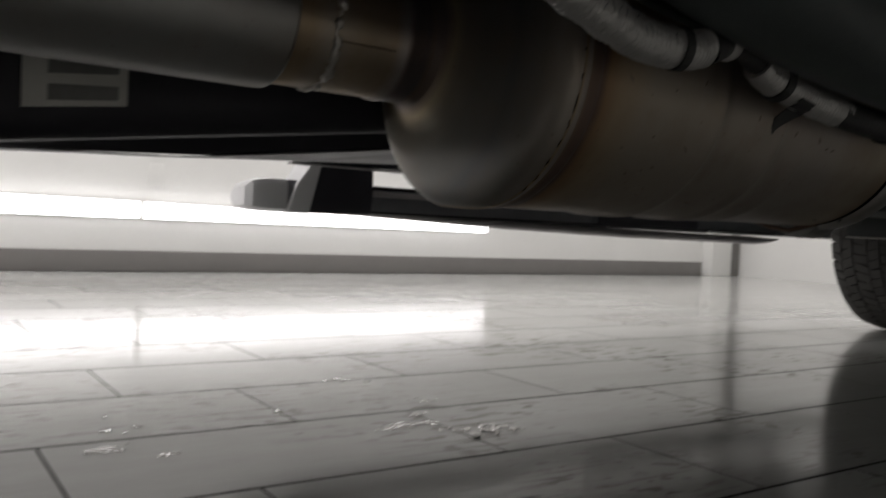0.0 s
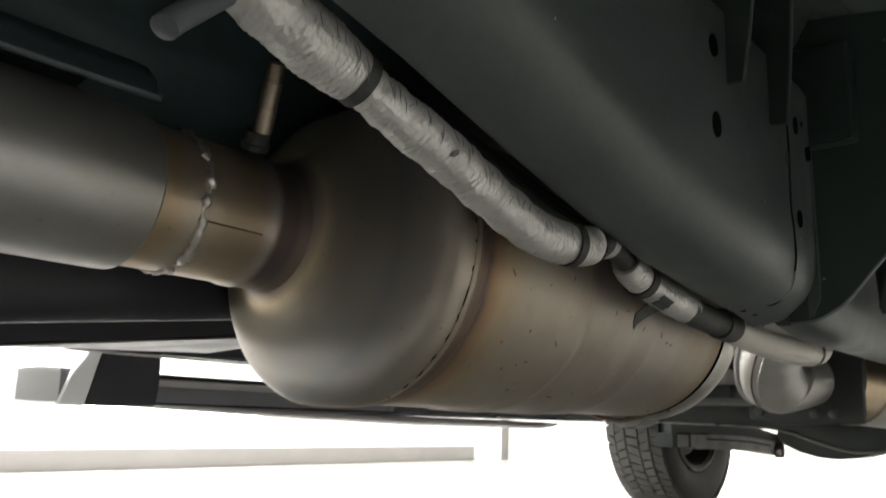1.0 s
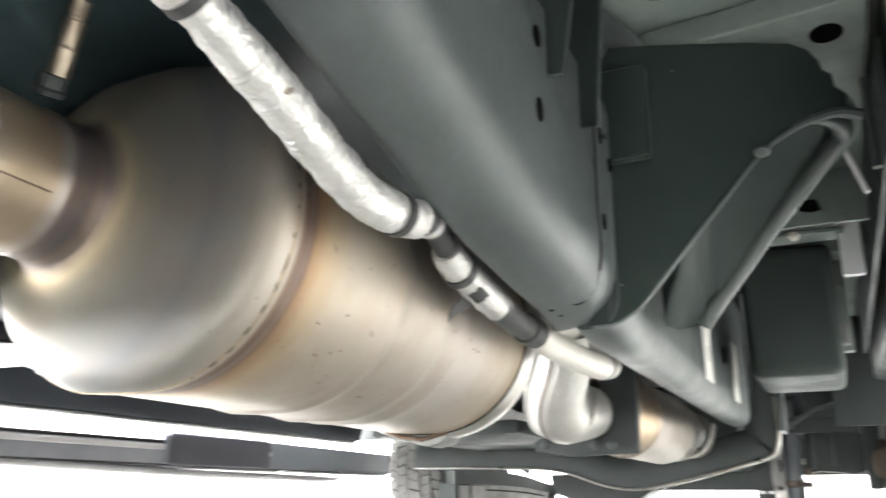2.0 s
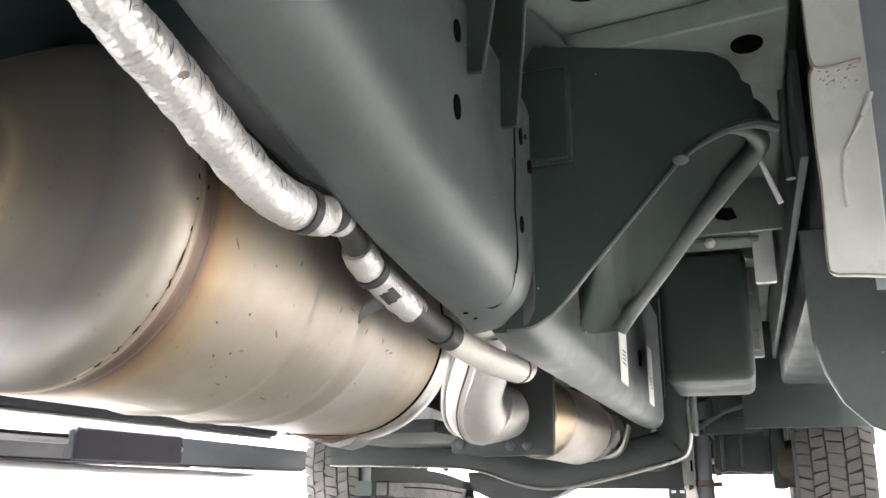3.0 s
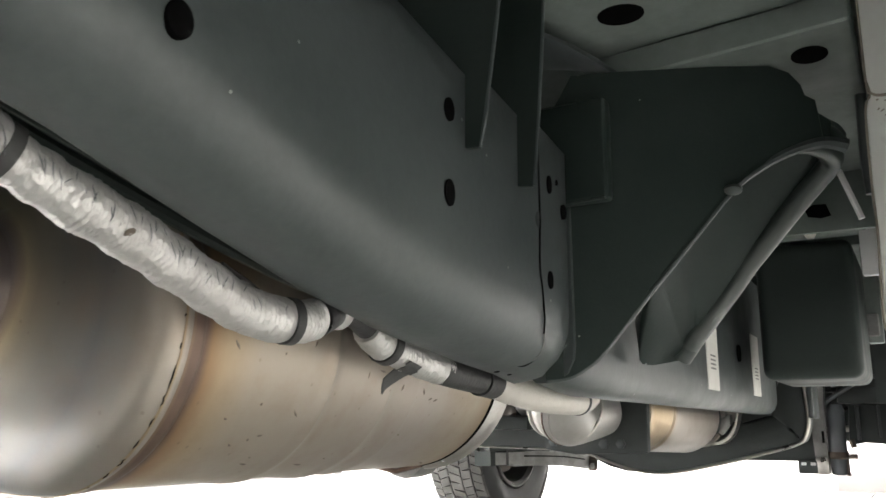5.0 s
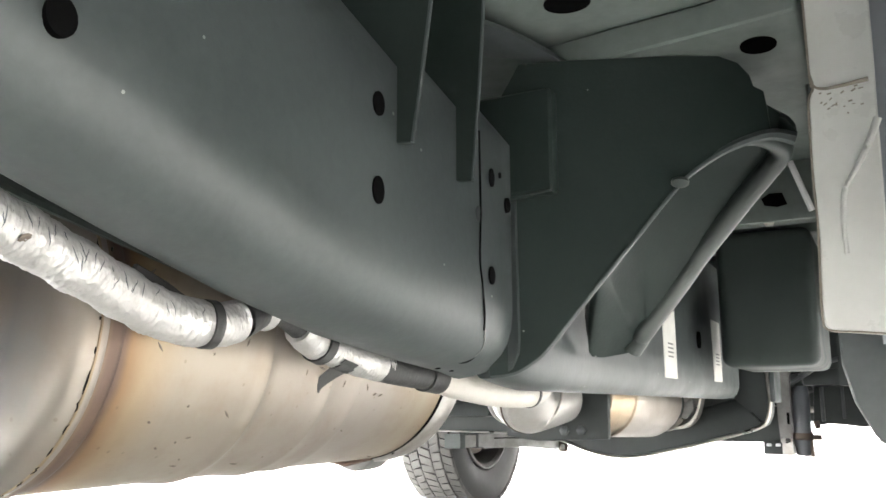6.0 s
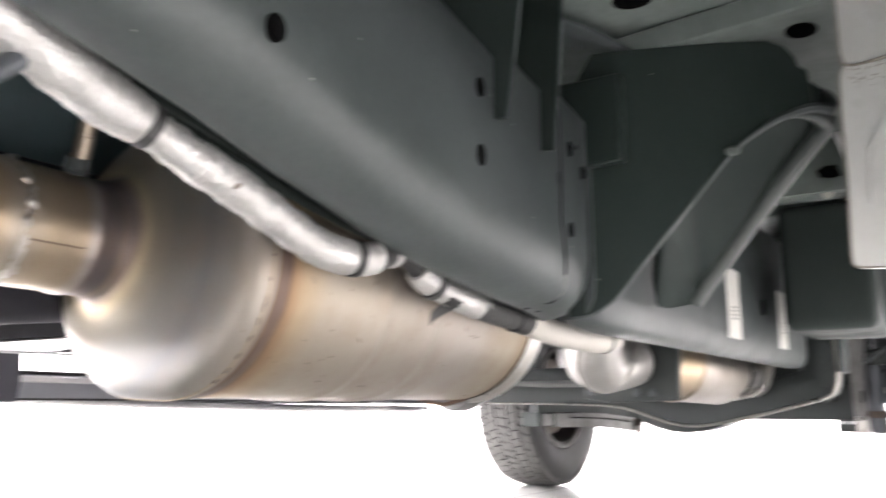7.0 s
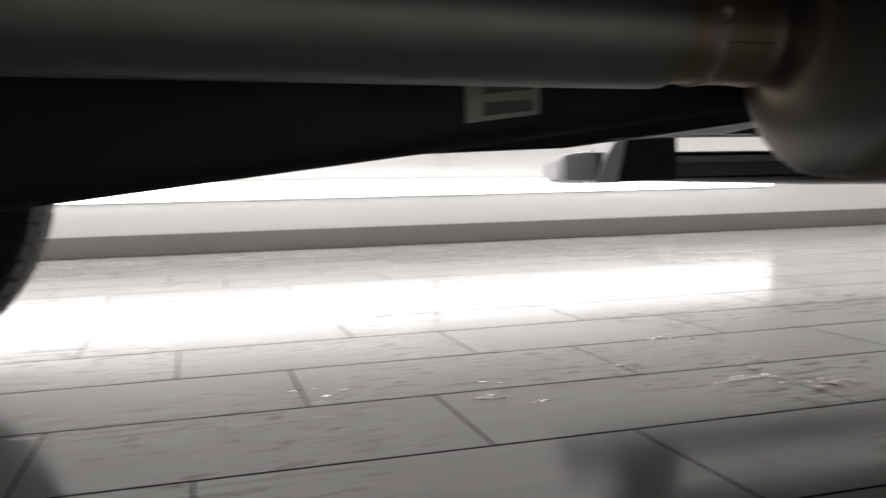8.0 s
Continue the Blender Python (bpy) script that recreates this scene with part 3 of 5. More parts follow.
def gusset(x, poly):
    g = part("gusset_bracket", prism(poly, "x", x - 0.003, x + 0.003, 0.001, 1), M_GUSSET, truck, "black steel gusset plate on the rail")
    # lighter bar along the plate's outer edge
    part("plate_edge", tube([(x - 0.002, poly[k][0] - 0.0005, poly[k][1]) for k in (1, 2, 3, 4)], 0.0016, 8), M_FRAME, g, "lighter outer edge")
    return g


gusset(1.41, [(1.047, 0.619), (1.027, 0.617), (1.021, 0.655), (1.012, 0.722), (0.985, 0.95), (1.26, 0.95), (1.108, 0.757), (1.0495, 0.689), (1.047, 0.64)])
gusset(1.51, [(1.042, 0.613), (1.025, 0.611), (1.019, 0.68), (1.014, 0.752), (1.005, 0.95), (1.24, 0.95), (1.075, 0.703), (1.042, 0.668), (1.041, 0.64)])

# body mount bracket that sweeps out from the rail
def web(y, z, dx=0.0):
    return Vector((1.662 + (1.05 - y) * 0.40 + dx, y, z))


EDGE = [(1.077, 0.450), (1.056, 0.453), (1.039, 0.463), (1.023, 0.478), (0.983, 0.531), (0.942, 0.584), (0.898, 0.641), (0.872, 0.665), (0.843, 0.683), (0.81, 0.693), (0.787, 0.688)]
EDGE2 = [(e.y, e.z) for e in spline([(0, y, z) for y, z in EDGE], 4)]
OUTLINE = EDGE2 + [(0.784, 0.695), (0.808, 0.698), (0.810, 0.722), (0.812, 0.739), (0.821, 0.745), (0.824, 0.757), (0.834, 0.771), (0.852, 0.7795), (0.90, 0.782), (1.0, 0.782), (1.045, 0.78), (1.085, 0.70)]
b = bmesh.new()
va = [b.verts.new(web(y, z)) for y, z in OUTLINE]
vb = [b.verts.new(web(y, z, 0.006)) for y, z in OUTLINE]
b.faces.new(va)
b.faces.new(vb)
for i in range(len(va)):
    k = (i + 1) % len(va)
    b.faces.new((va[i], va[k], vb[k], vb[i]))
mount = part("body_mount", b, M_PLASTIC, truck, "black stamped body mount bracket")
A = [web(y, z, 0.003) for y, z in EDGE2]
BASE = [Vector((1.800, 1.022, 0.528)), Vector((1.830, 1.032, 0.483)), Vector((1.860, 1.014, 0.479)), Vector((1.870, 0.988, 0.484))]
A0 = [A[min(39, int(u))].lerp(A[min(39, int(u)) + 1], u - min(39, int(u))) for u in [16 + 24 * k / 40 for k in range(41)]]
B = spline([BASE[-1], BASE[-1].lerp(Vector((1.86, 0.967, 0.508)), 0.33), BASE[-1].lerp(Vector((1.86, 0.967, 0.508)), 0.67), (1.86, 0.967, 0.508), (1.865, 0.929, 0.556), (1.865, 0.894, 0.601), (1.862, 0.857, 0.648), (1.855, 0.828, 0.683), (1.84, 0.80, 0.708), (1.81, 0.788, 0.712), (1.78, 0.785, 0.70)], 4)
grid = []
for i, b_ in enumerate(B):
    a = A0[i]
    deep = min(1.0, 0.55 + i / 12, (len(B) - 1 - i) / 20)
    row = [a, a + Vector((0.004, 0, 0.02 * deep))]
    for k in range(1, 13):
        u = k / 12
        p = a.lerp(b_, u)
        p.z += 0.080 * deep * (1 - u ** 3.2) * (1 - 0.35 * u)
        row.append(p)
    row += [b_ + Vector((0.006, -0.001, -0.001)), b_ + Vector((0.011, -0.001, 0.004)), b_ + Vector((0.013, 0.0, 0.03 * deep))]
    grid.append(row)
ends = spline([BASE[0], BASE[1], (BASE[1] + BASE[2]) / 2 + Vector((0, 0, -0.004)), BASE[2], BASE[3]], 3)
base_row = [A0[0], A0[0] + Vector((0.004, 0.002, 0.0))] + ends[1:13] + [BASE[-1] + Vector((0.006, 0, 0)), BASE[-1] + Vector((0.011, 0, 0.004)), BASE[-1] + Vector((0.013, 0, 0.02))]
part("bracket_arm", sheet([base_row] + grid[:-5], 0.004), M_PLASTIC, mount, "black swept channel of the bracket", angle=60)
EDGE_PATH = [p + Vector((0.002, 0.006, 0.001)) for p in B[1:20]] + spline([(1.855, 0.842, 0.662), (1.85, 0.819, 0.684), (1.835, 0.806, 0.696), (1.805, 0.811, 0.700), (1.775, 0.830, 0.697), (1.757, 0.856, 0.687), (1.742, 0.880, 0.668)], 5)
# paler tube paints the light caught along the arm's edge
part("bracket_edge", tube(EDGE_PATH, lambda u: 0.0125 if u < 0.5 else float(np.interp(u, [0.5, 0.68, 0.78, 0.88, 1.0], [0.0125, 0.0125, 0.009, 0.006, 0.002])), 14), M_EDGE, mount, "rolled edge of the bracket, lightened as if lit")
part("bracket_lip", tube(A, lambda u: 0.0030 + 0.0045 * max(0.0, u - 0.62) / 0.38, 8), M_FRAME, mount, "folded grey edge")
part("weld_tab", lathe([(0, 0.009), (0.003, 0.009), (0.004, 0.006)], (1.717, 0.893, 0.644), (-0.3, 0, -1), 16, True), M_EDGE, mount)
flange = part("mount_flange", box(1.640, 1.662, 1.001, 1.10, 0.630, 0.740, 0.007, 3), M_PLASTIC, mount, "black flange plate welded to the rail")
part("flange_edge", tube([(1.641, 1.004, 0.6305), (1.642, 1.020, 0.6300), (1.644, 1.040, 0.6300)], 0.0014, 8), M_EDGE, flange, "lighter lower edge")

part("dimple", lathe([(0, 0.009), (0.001, 0.0075), (0.0012, 0.004), (0.0014, 0.001)], (1.553, 1.0405, 0.592), (0, -1, 0), 16), M_BLACK, near_rail, "shallow dimple")
# stickers on the front rail
for sx, sz, tilt in ((2.283, 0.530, 0.0), (2.705, 0.535, 0.0)):
    st = part("sticker", box(sx - 0.042, sx + 0.042, 1.0405, 1.0445, sz - 0.064, sz + 0.062, 0.001, 1), M_PAPER, truck, "white paper sticker on the rail")
    for k in range(4):
        part("print_bar", box(sx - 0.018, sx + 0.016, 1.0395, 1.0408, sz - 0.03 + k * 0.007, sz - 0.0275 + k * 0.007), M_INK, st)

# ---- exhaust ----
exhaust = part("muffler", lathe([(0, 0.02), (0.001, 0.03)], (1.5, 1.33, 0.49), (1, 0, 0), 8, True), M_CAN, truck, "large heat-tinted stainless muffler canister")


def axis_can(x):
    return Vector((x, 1.324 + 0.02 * (x - 1.4), 0.485 + 0.003 * (x - 1.4)))


def axis_pipe(x):
    return Vector((x, 1.394 + 0.064 * (x - 1.1), 0.509 + 0.005 * (x - 1.1)))


DCAN, DPIPE = Vector((1, 0.02, 0.003)).normalized(), Vector((1, 0.064, 0.005)).normalized()
OVAL = 0.035


def oval(x, r, k=1.0, seg=72):
    """A ring of the oval canister; k blends from the round neck to the oval."""
    c = axis_pipe(x).lerp(axis_can(x), k)
    out = []
    for i in range(seg):
        a = 2 * math.pi * i / seg
        y = math.cos(a) * r + (OVAL * k if math.cos(a) > 0 else 0.0) * min(1.0, abs(math.cos(a)) * 6)
        out.append(Vector((x - 0.02 * y, c.y + y, c.z + math.sin(a) * r)))
    return out


def oval_part(name, prof, mat, label):
    return part(name, loft([oval(x, r) for x, r in prof], True, False), mat, exhaust, label, angle=40)


XS = 1.252
rings = [oval(x, r, k) for x, r, k in ((1.228, 0.0585, 0.0), (1.2365, 0.0600, 0.0), (1.2410, 0.0625, 0.08), (1.2445, 0.0680, 0.25), (1.2468, 0.0780, 0.55), (1.2480, 0.0900, 0.80), (1.2491, 0.1020, 0.95), (1.2505, 0.1120, 1.0), (1.2525, 0.1195, 1.0), (1.2556, 0.1255, 1.0), (1.2600, 0.1300, 1.0), (1.2655, 0.1328, 1.0), (1.2705, 0.1338, 1.0), (1.2745, 0.1332, 1.0), (1.2785, 0.1312, 1.0))]
prof = [(1.34, 0.1312), (1.40, 0.1315), (1.436, 0.1315), (1.442, 0.1322), (1.448, 0.1339), (1.453, 0.1343), (1.456, 0.1334), (1.459, 0.1314), (1.468, 0.1313), (1.535, 0.1315), (1.541, 0.1322), (1.547, 0.1340), (1.552, 0.1344), (1.555, 0.1334), (1.558, 0.1314), (1.575, 0.1312), (1.590, 0.1315), (1.597, 0.1327), (1.602, 0.1333), (1.607, 0.1327), (1.613, 0.1313), (1.70, 0.1315), (1.793, 0.1315), (1.798, 0.1298)]
part("end_dome", loft(rings, True, False), M_DOME, exhaust, "blued domed steel end", angle=40)
rings = rings[-1:] + [oval(x, r) for x, r in prof]
shell = part("canister_shell", loft(rings, True, False), M_CAN, exhaust, "heat-tinted stainless shell with pressed ribs", angle=40)
oval_part("end_band", [(1.800, 0.1285), (1.804, 0.134), (1.812, 0.1365), (1.832, 0.1365), (1.842, 0.131), (1.850, 0.115), (1.856, 0.09), (1.86, 0.04)], M_STEEL, "rolled bright steel end band")
oval_part("end_seam", [(1.794, 0.1305), (1.7965, 0.1322), (1.800, 0.1322), (1.8015, 0.129)], M_VOID, "dark rusted end seam")
for k in range(9):
    a = math.pi * (0.80 + 0.022 * k + 0.004 * (k % 3))
    p = axis_can(XS + 0.030) + Vector((0, math.cos(a), math.sin(a))) * 0.1322
    part("weld_spatter", tube([p + Vector((0, 0, 0.0015)), p - Vector((0, 0, 0.0015))], 0.0011, 6), M_CHROME, exhaust)
srng = random.Random(21)
for k in range(34):
    x, a = srng.uniform(1.31, 1.76), math.pi * srng.uniform(0.86, 1.42)
    da, dx = srng.choice((0.006, 0.012, 0.02, 0.05)), srng.uniform(-0.008, 0.012)
    mark = [axis_can(x + dx * u) + Vector((0, math.cos(a + da * u), math.sin(a + da * u))) * 0.1313 for u in (0, 0.5, 1)]
    part("scuff_mark", tube(mark, lambda u: 0.0004 + 0.0008 * u * (1 - u) * 4, 5), M_SCUFF, exhaust, "thin dark scuff")
oval_part("weld_seam", [(XS + 0.0150, 0.1320), (XS + 0.0158, 0.1340), (XS + 0.0172, 0.1342), (XS + 0.0185, 0.1326), (XS + 0.024, 0.1322), (XS + 0.030, 0.1325), (XS + 0.034, 0.1330), (XS + 0.037, 0.1321), (XS + 0.040, 0.1308)], M_CAN, "burnt brown weld seam")
crng = random.Random(14)
for k in range(16):
    a0 = math.pi * (0.70 + 0.045 * k + crng.uniform(-0.008, 0.008))
    da = math.pi * crng.choice((0.006, 0.012, 0.02, 0.04))
    crack = [axis_can(XS + 0.0172 + crng.uniform(-0.0009, 0.0009)) + Vector((0, math.cos(a0 + da * u), math.sin(a0 + da * u))) * 0.1340 for u in (0, 0.25, 0.5, 0.75, 1)]
    part("seam_crack", tube(crack, lambda u: 0.0002 + 0.0004 * math.sin(math.pi * u), 6), M_VOID, exhaust, "dark gap along the weld seam")
part("neck_pipe", lathe([(x - 1.1, r) for x, r in ((1.06, 0.0575), (1.165, 0.0575), (1.192, 0.0575), (1.196, 0.0592), (1.202, 0.0594), (1.206, 0.0580), (1.222, 0.0582), (1.236, 0.0592))], axis_pipe(1.1), DPIPE, 48), M_NECK, exhaust, "brown heat-blued neck pipe")
bead = []
brng = random.Random(9)
for k in range(97):
    a = 2 * math.pi * k / 96
    p = axis_pipe(1.129 + 0.0016 * math.sin(a * 5) + brng.uniform(-0.0016, 0.0016))
    bead.append(p + Vector((0, math.cos(a), math.sin(a))) * 0.0576)
part("pipe_seam", tube([axis_pipe(x) + Vector((0, -0.92, -0.39)) * 0.0577 for x in (1.132, 1.15, 1.17, 1.188)], 0.0007, 6), M_WELD, exhaust)
bsize = [brng.choice((0.0012, 0.0028, 0.0036, 0.0042, 0.0048)) for _ in range(98)]
part("weld_bead", tube(bead, lambda u: bsize[int(u * 96)], 8), M_BEAD, exhaust, "rough silver weld bead", angle=70)
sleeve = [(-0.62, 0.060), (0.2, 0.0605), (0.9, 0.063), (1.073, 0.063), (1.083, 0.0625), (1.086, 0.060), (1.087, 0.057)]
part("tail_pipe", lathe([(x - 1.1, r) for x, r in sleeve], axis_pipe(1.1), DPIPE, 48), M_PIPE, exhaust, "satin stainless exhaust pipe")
sensor = part("exhaust_sensor", lathe([(0, 0.011), (0.004, 0.012), (0.006, 0.0105), (0.015, 0.0105), (0.016, 0.008)], Vector((1.1685, 1.340, 0.554)), Vector((-0.011, -0.030, 0.052)), 12, True), M_BLACK, exhaust, "threaded exhaust sensor with a hexagonal base", angle=20)
sa, sb_ = Vector((1.166, 1.330, 0.562)), Vector((1.155, 1.300, 0.614))
sd = (sb_ - sa)
part("sensor_body", lathe([(0.004, 0.0082), (0.024, 0.0082), (0.0245, 0.0074), (0.026, 0.0074), (0.0265, 0.0079), (0.045, 0.0079), (0.0455, 0.0066), (0.048, 0.0066), (0.0485, 0.0073), (0.060, 0.0070), (0.061, 0.005)], sa, sd, 20, True), M_SENSOR, sensor)
part("sensor_lead", tube(spline([sb_, sb_ + Vector((0.0, -0.01, 0.04)), sb_ + Vector((0.05, 0.03, 0.10)), sb_ + Vector((0.2, 0.05, 0.16))], 6), 0.004, 8), M_TAPE, sensor)

part("pinch_flange", prism([(1.300, 0.375), (1.312, 0.354), (1.326, 0.3425), (1.342, 0.3385), (1.358, 0.3415), (1.380, 0.352), (1.400, 0.368), (1.38, 0.385)], "x", 1.802, 1.848, 0.004, 2), M_CASTING, exhaust, "folded lip under the end band", angle=40)
part("flange_seam", tube([(1.798, 1.312, 0.357), (1.798, 1.35, 0.348), (1.798, 1.38, 0.352), (1.798, 1.405, 0.360)], 0.003, 8), M_WELD, exhaust)

# pipe, elbow and converter ahead of the muffler
conv = part("catalytic_converter", lathe([(0.0, 0.070), (0.004, 0.082), (0.115, 0.083), (0.118, 0.087), (0.130, 0.087), (0.133, 0.084), (0.38, 0.084), (0.42, 0.075), (0.46, 0.060), (0.52, 0.056)], (2.51, 1.29, 0.445), (1, -0.12, -0.03), 40), M_CAT, truck, "straw-tinted stainless converter", angle=40)
part("link_pipe", tube(spline([(1.85, 1.34, 0.50), (2.0, 1.32, 0.54), (2.15, 1.28, 0.58), (2.26, 1.27, 0.575)], 6), 0.05, 20), M_CAT, conv, "link pipe from the muffler")
BEND = spline([(2.22, 1.268, 0.580), (2.268, 1.292, 0.530), (2.303, 1.325, 0.460), (2.360, 1.332, 0.429), (2.42, 1.321, 0.432), (2.476, 1.306, 0.441)], 7)
elbow = part("elbow_pipe", tube(BEND, lambda u: 0.0575 - 0.006 * u + 0.002 * math.sin(u * 3.1), 32), M_ELBOW, conv, "bright stainless exhaust bend", angle=60)


def along_bend(side, lift, i0, i1):
    """A line that follows the bend on the side given."""
    out = []
    for i in range(i0, i1):
        d = (BEND[min(i + 1, len(BEND) - 1)] - BEND[i - 1]).normalized()
        n = Vector(side)
        n = (n - d * n.dot(d)).normalized()
        u = i / (len(BEND) - 1)
        out.append(BEND[i] + n * (0.0575 - 0.006 * u + 0.002 * math.sin(u * 3.1) + lift))
    return out


part("rolled_edge", tube(along_bend((-0.35, 0.78, -0.52), 0.000, 3, 30), 0.0060, 10), M_ELBOW, elbow, "bright rolled edge where the halves meet")
# dark bar paints the shade lying in the pressed seam
part("seam_line", tube(along_bend((-0.62, 0.30, -0.73), 0.0002, 4, 27), lambda u: 0.0022 - 0.0012 * u, 8), M_WELD, elbow, "pressed seam, its shade painted dark")
part("seam_line", tube(along_bend((-0.64, 0.08, -0.76), 0.0, 5, 25), lambda u: 0.0036 - 0.0028 * u, 8), M_ELBOW, elbow, "soft pressed ridge")
WELD = [Vector((2.352, 1.326, 0.3835)), Vector((2.362, 1.296, 0.388)), Vector((2.372, 1.276, 0.412)), Vector((2.380, 1.268, 0.440)), Vector((2.386, 1.272, 0.470))]
part("elbow_bead", tube(spline(WELD, 5), 0.0030, 8), M_BEAD, elbow, "pale curved weld")
part("tack_weld", lathe([(0, 0.005), (0.002, 0.004), (0.003, 0.001)], (2.318, 1.334, 0.4120), (-0.75, 0.2, -0.6), 8), M_WELD, elbow)
part("heat_shield", prism([(1.208, 0.55), (1.285, 0.55), (1.285, 0.415), (1.305, 0.397), (1.41, 0.395), (1.428, 0.383), (1.425, 0.362), (1.36, 0.353), (1.212, 0.358)], "x", 2.478, 2.498, 0.005), M_BLACK, conv, "black strap across the exhaust")
for by, bz in ((1.405, 0.378), (1.265, 0.375), (1.30, 0.374)):
    part("strap_bolt", lathe([(0, 0.010), (0.005, 0.010), (0.007, 0.006)], (2.478, by, bz), (-1, 0, 0), 6, True), M_FRAME, conv)
clamp = part("pipe_clamp", lathe([(0.0, 0.052), (0.004, 0.070), (0.03, 0.070), (0.034, 0.052)], (2.985, 1.233, 0.431), (1, -0.12, -0.03), 32), M_STEEL, conv, "steel band clamp")
part("clamp_band", lathe([(0.0, 0.052), (0.003, 0.064), (0.016, 0.064), (0.019, 0.052)], (2.958, 1.236, 0.4315), (1, -0.12, -0.03), 32), M_BLACK, conv, "dark clamp band")
LOOP = spline([(2.985, 1.236, 0.384), (2.985, 1.215, 0.370), (2.985, 1.185, 0.367), (2.985, 1.158, 0.378), (2.985, 1.140, 0.402), (2.985, 1.128, 0.444)], 5)
part("clamp_loop", loft([[p + Vector((-0.022, 0, 0)), p + Vector((0.022, 0, 0)), p + Vector((0.022, 0.004, 0.006)), p + Vector((-0.022, 0.004, 0.006))] for p in LOOP]), M_STEEL, conv, "bright bent clamp loop", angle=50)
part("clamp_block", prism([(1.150, 0.412), (1.166, 0.392), (1.190, 0.385), (1.196, 0.402), (1.172, 0.430), (1.152, 0.440)], "x", 2.970, 3.005, 0.005), M_ALU, conv, "cast clamp block")
part("clamp_screw", tube([(2.955, 1.180, 0.388), (3.03, 1.176, 0.391)], 0.006, 8), M_STEEL, conv, "clamp screw")
part("clamp_band", loft([[(x, 1.238 + a, 0.386 + b), (x, 1.214 + a, 0.386 + b), (x, 1.176 + a, 0.448 + b), (x, 1.192 + a, 0.452 + b)] for x, a, b in ((2.955, 0, 0), (2.975, -0.002, 0))]), M_BLACK, conv, "dark clamp band")
part("front_pipe", tube(spline([(3.0, 1.231, 0.43), (3.2, 1.22, 0.45), (3.6, 1.22, 0.52), (4.0, 1.25, 0.62)], 5), 0.042, 24), M_CAT, conv)

# ---- wrapped hose ----
HOSE = [(0.83, 1.160, 0.664), (0.958, 1.150, 0.594), (1.028, 1.147, 0.563), (1.062, 1.146, 0.550), (1.096, 1.145, 0.540), (1.135, 1.142, 0.5255), (1.174, 1.141, 0.514), (1.228, 1.140, 0.495), (1.270, 1.134, 0.479), (1.308, 1.125, 0.4745), (1.334, 1.124, 0.480)]
HOSE2 = [(1.334, 1.125, 0.480), (1.362, 1.129, 0.491), (1.395, 1.139, 0.494), (1.428, 1.144, 0.484), (1.453, 1.144, 0.4725), (1.50, 1.144, 0.464), (1.553, 1.144, 0.457), (1.61, 1.146, 0.453), (1.663, 1.145, 0.450), (1.70, 1.140, 0.444), (1.76, 1.129, 0.4370), (1.82, 1.1195, 0.4355), (1.855, 1.1172, 0.4370), (1.886, 1.119, 0.4430), (1.912, 1.126, 0.454), (1.95, 1.143, 0.480), (2.02, 1.165, 0.52)]
L1, L2 = spline(HOSE, 10), spline(HOSE2, 10)


def foil_radius(x):
    """Swollen ahead of the first tie, pinched at both ties."""
    r = float(np.interp(x, [0.83, 1.02, 1.077, 1.089, 1.096, 1.104, 1.128, 1.140, 1.20, 1.295, 1.305, 1.312, 1.330, 1.334], [0.0200, 0.0200, 0.0196, 0.0178, 0.0150, 0.0149, 0.0150, 0.0166, 0.0162, 0.0160, 0.0150, 0.0152, 0.0148, 0.0120]))
    return r + 0.0004 * math.sin(x * 260 + 2 * math.sin(x * 90)) + 0.0002 * math.sin(x * 610 + 3 * math.sin(x * 170))


def foil_tube(line, radius, seed, seg=36):
    """A foil sleeve with zigzag folds pressed round it."""
    rng = random.Random(seed)
    ph = [rng.uniform(0, 6.28) for _ in range(6)]
    fine = spline(line, 6)
    n, rings = len(fine), []
    for i, p in enumerate(fine):
        d = fine[min(i + 1, n - 1)] - fine[max(i - 1, 0)]
        r, s = radius(p.x), p.x
        ring = ring_at(p, d, 1.0, seg)
        out = []
        for j, q in enumerate(ring):
            a = 2 * math.pi * j / seg
            zig = s * 1500 + 1.6 * math.asin(math.sin(3 * a + ph[0] + 2 * math.sin(s * 55))) + 1.3 * math.sin(s * 130 + ph[1])
            fold = abs(math.sin(zig * 0.5)) ** 0.6 * (0.55 + 0.45 * math.sin(s * 210 + 2 * a + ph[2]))
            dent = math.sin(s * 330 + 5 * a + ph[3]) * math.sin(s * 147 - 3 * a + ph[4])
            out.append(p + (q - p) * (r - 0.0005 + 0.0010 * fold + 0.0002 * dent))
        rings.append(out)
    return loft(rings, True, True)


hose = part("wrapped_hose", foil_tube(L1, foil_radius, 6), M_FOIL, truck, "coolant hose wrapped in crinkled silver foil", angle=80)
# raised dark lines paint the shade inside the foil's creases
creases = bmesh.new()
crng = random.Random(31)
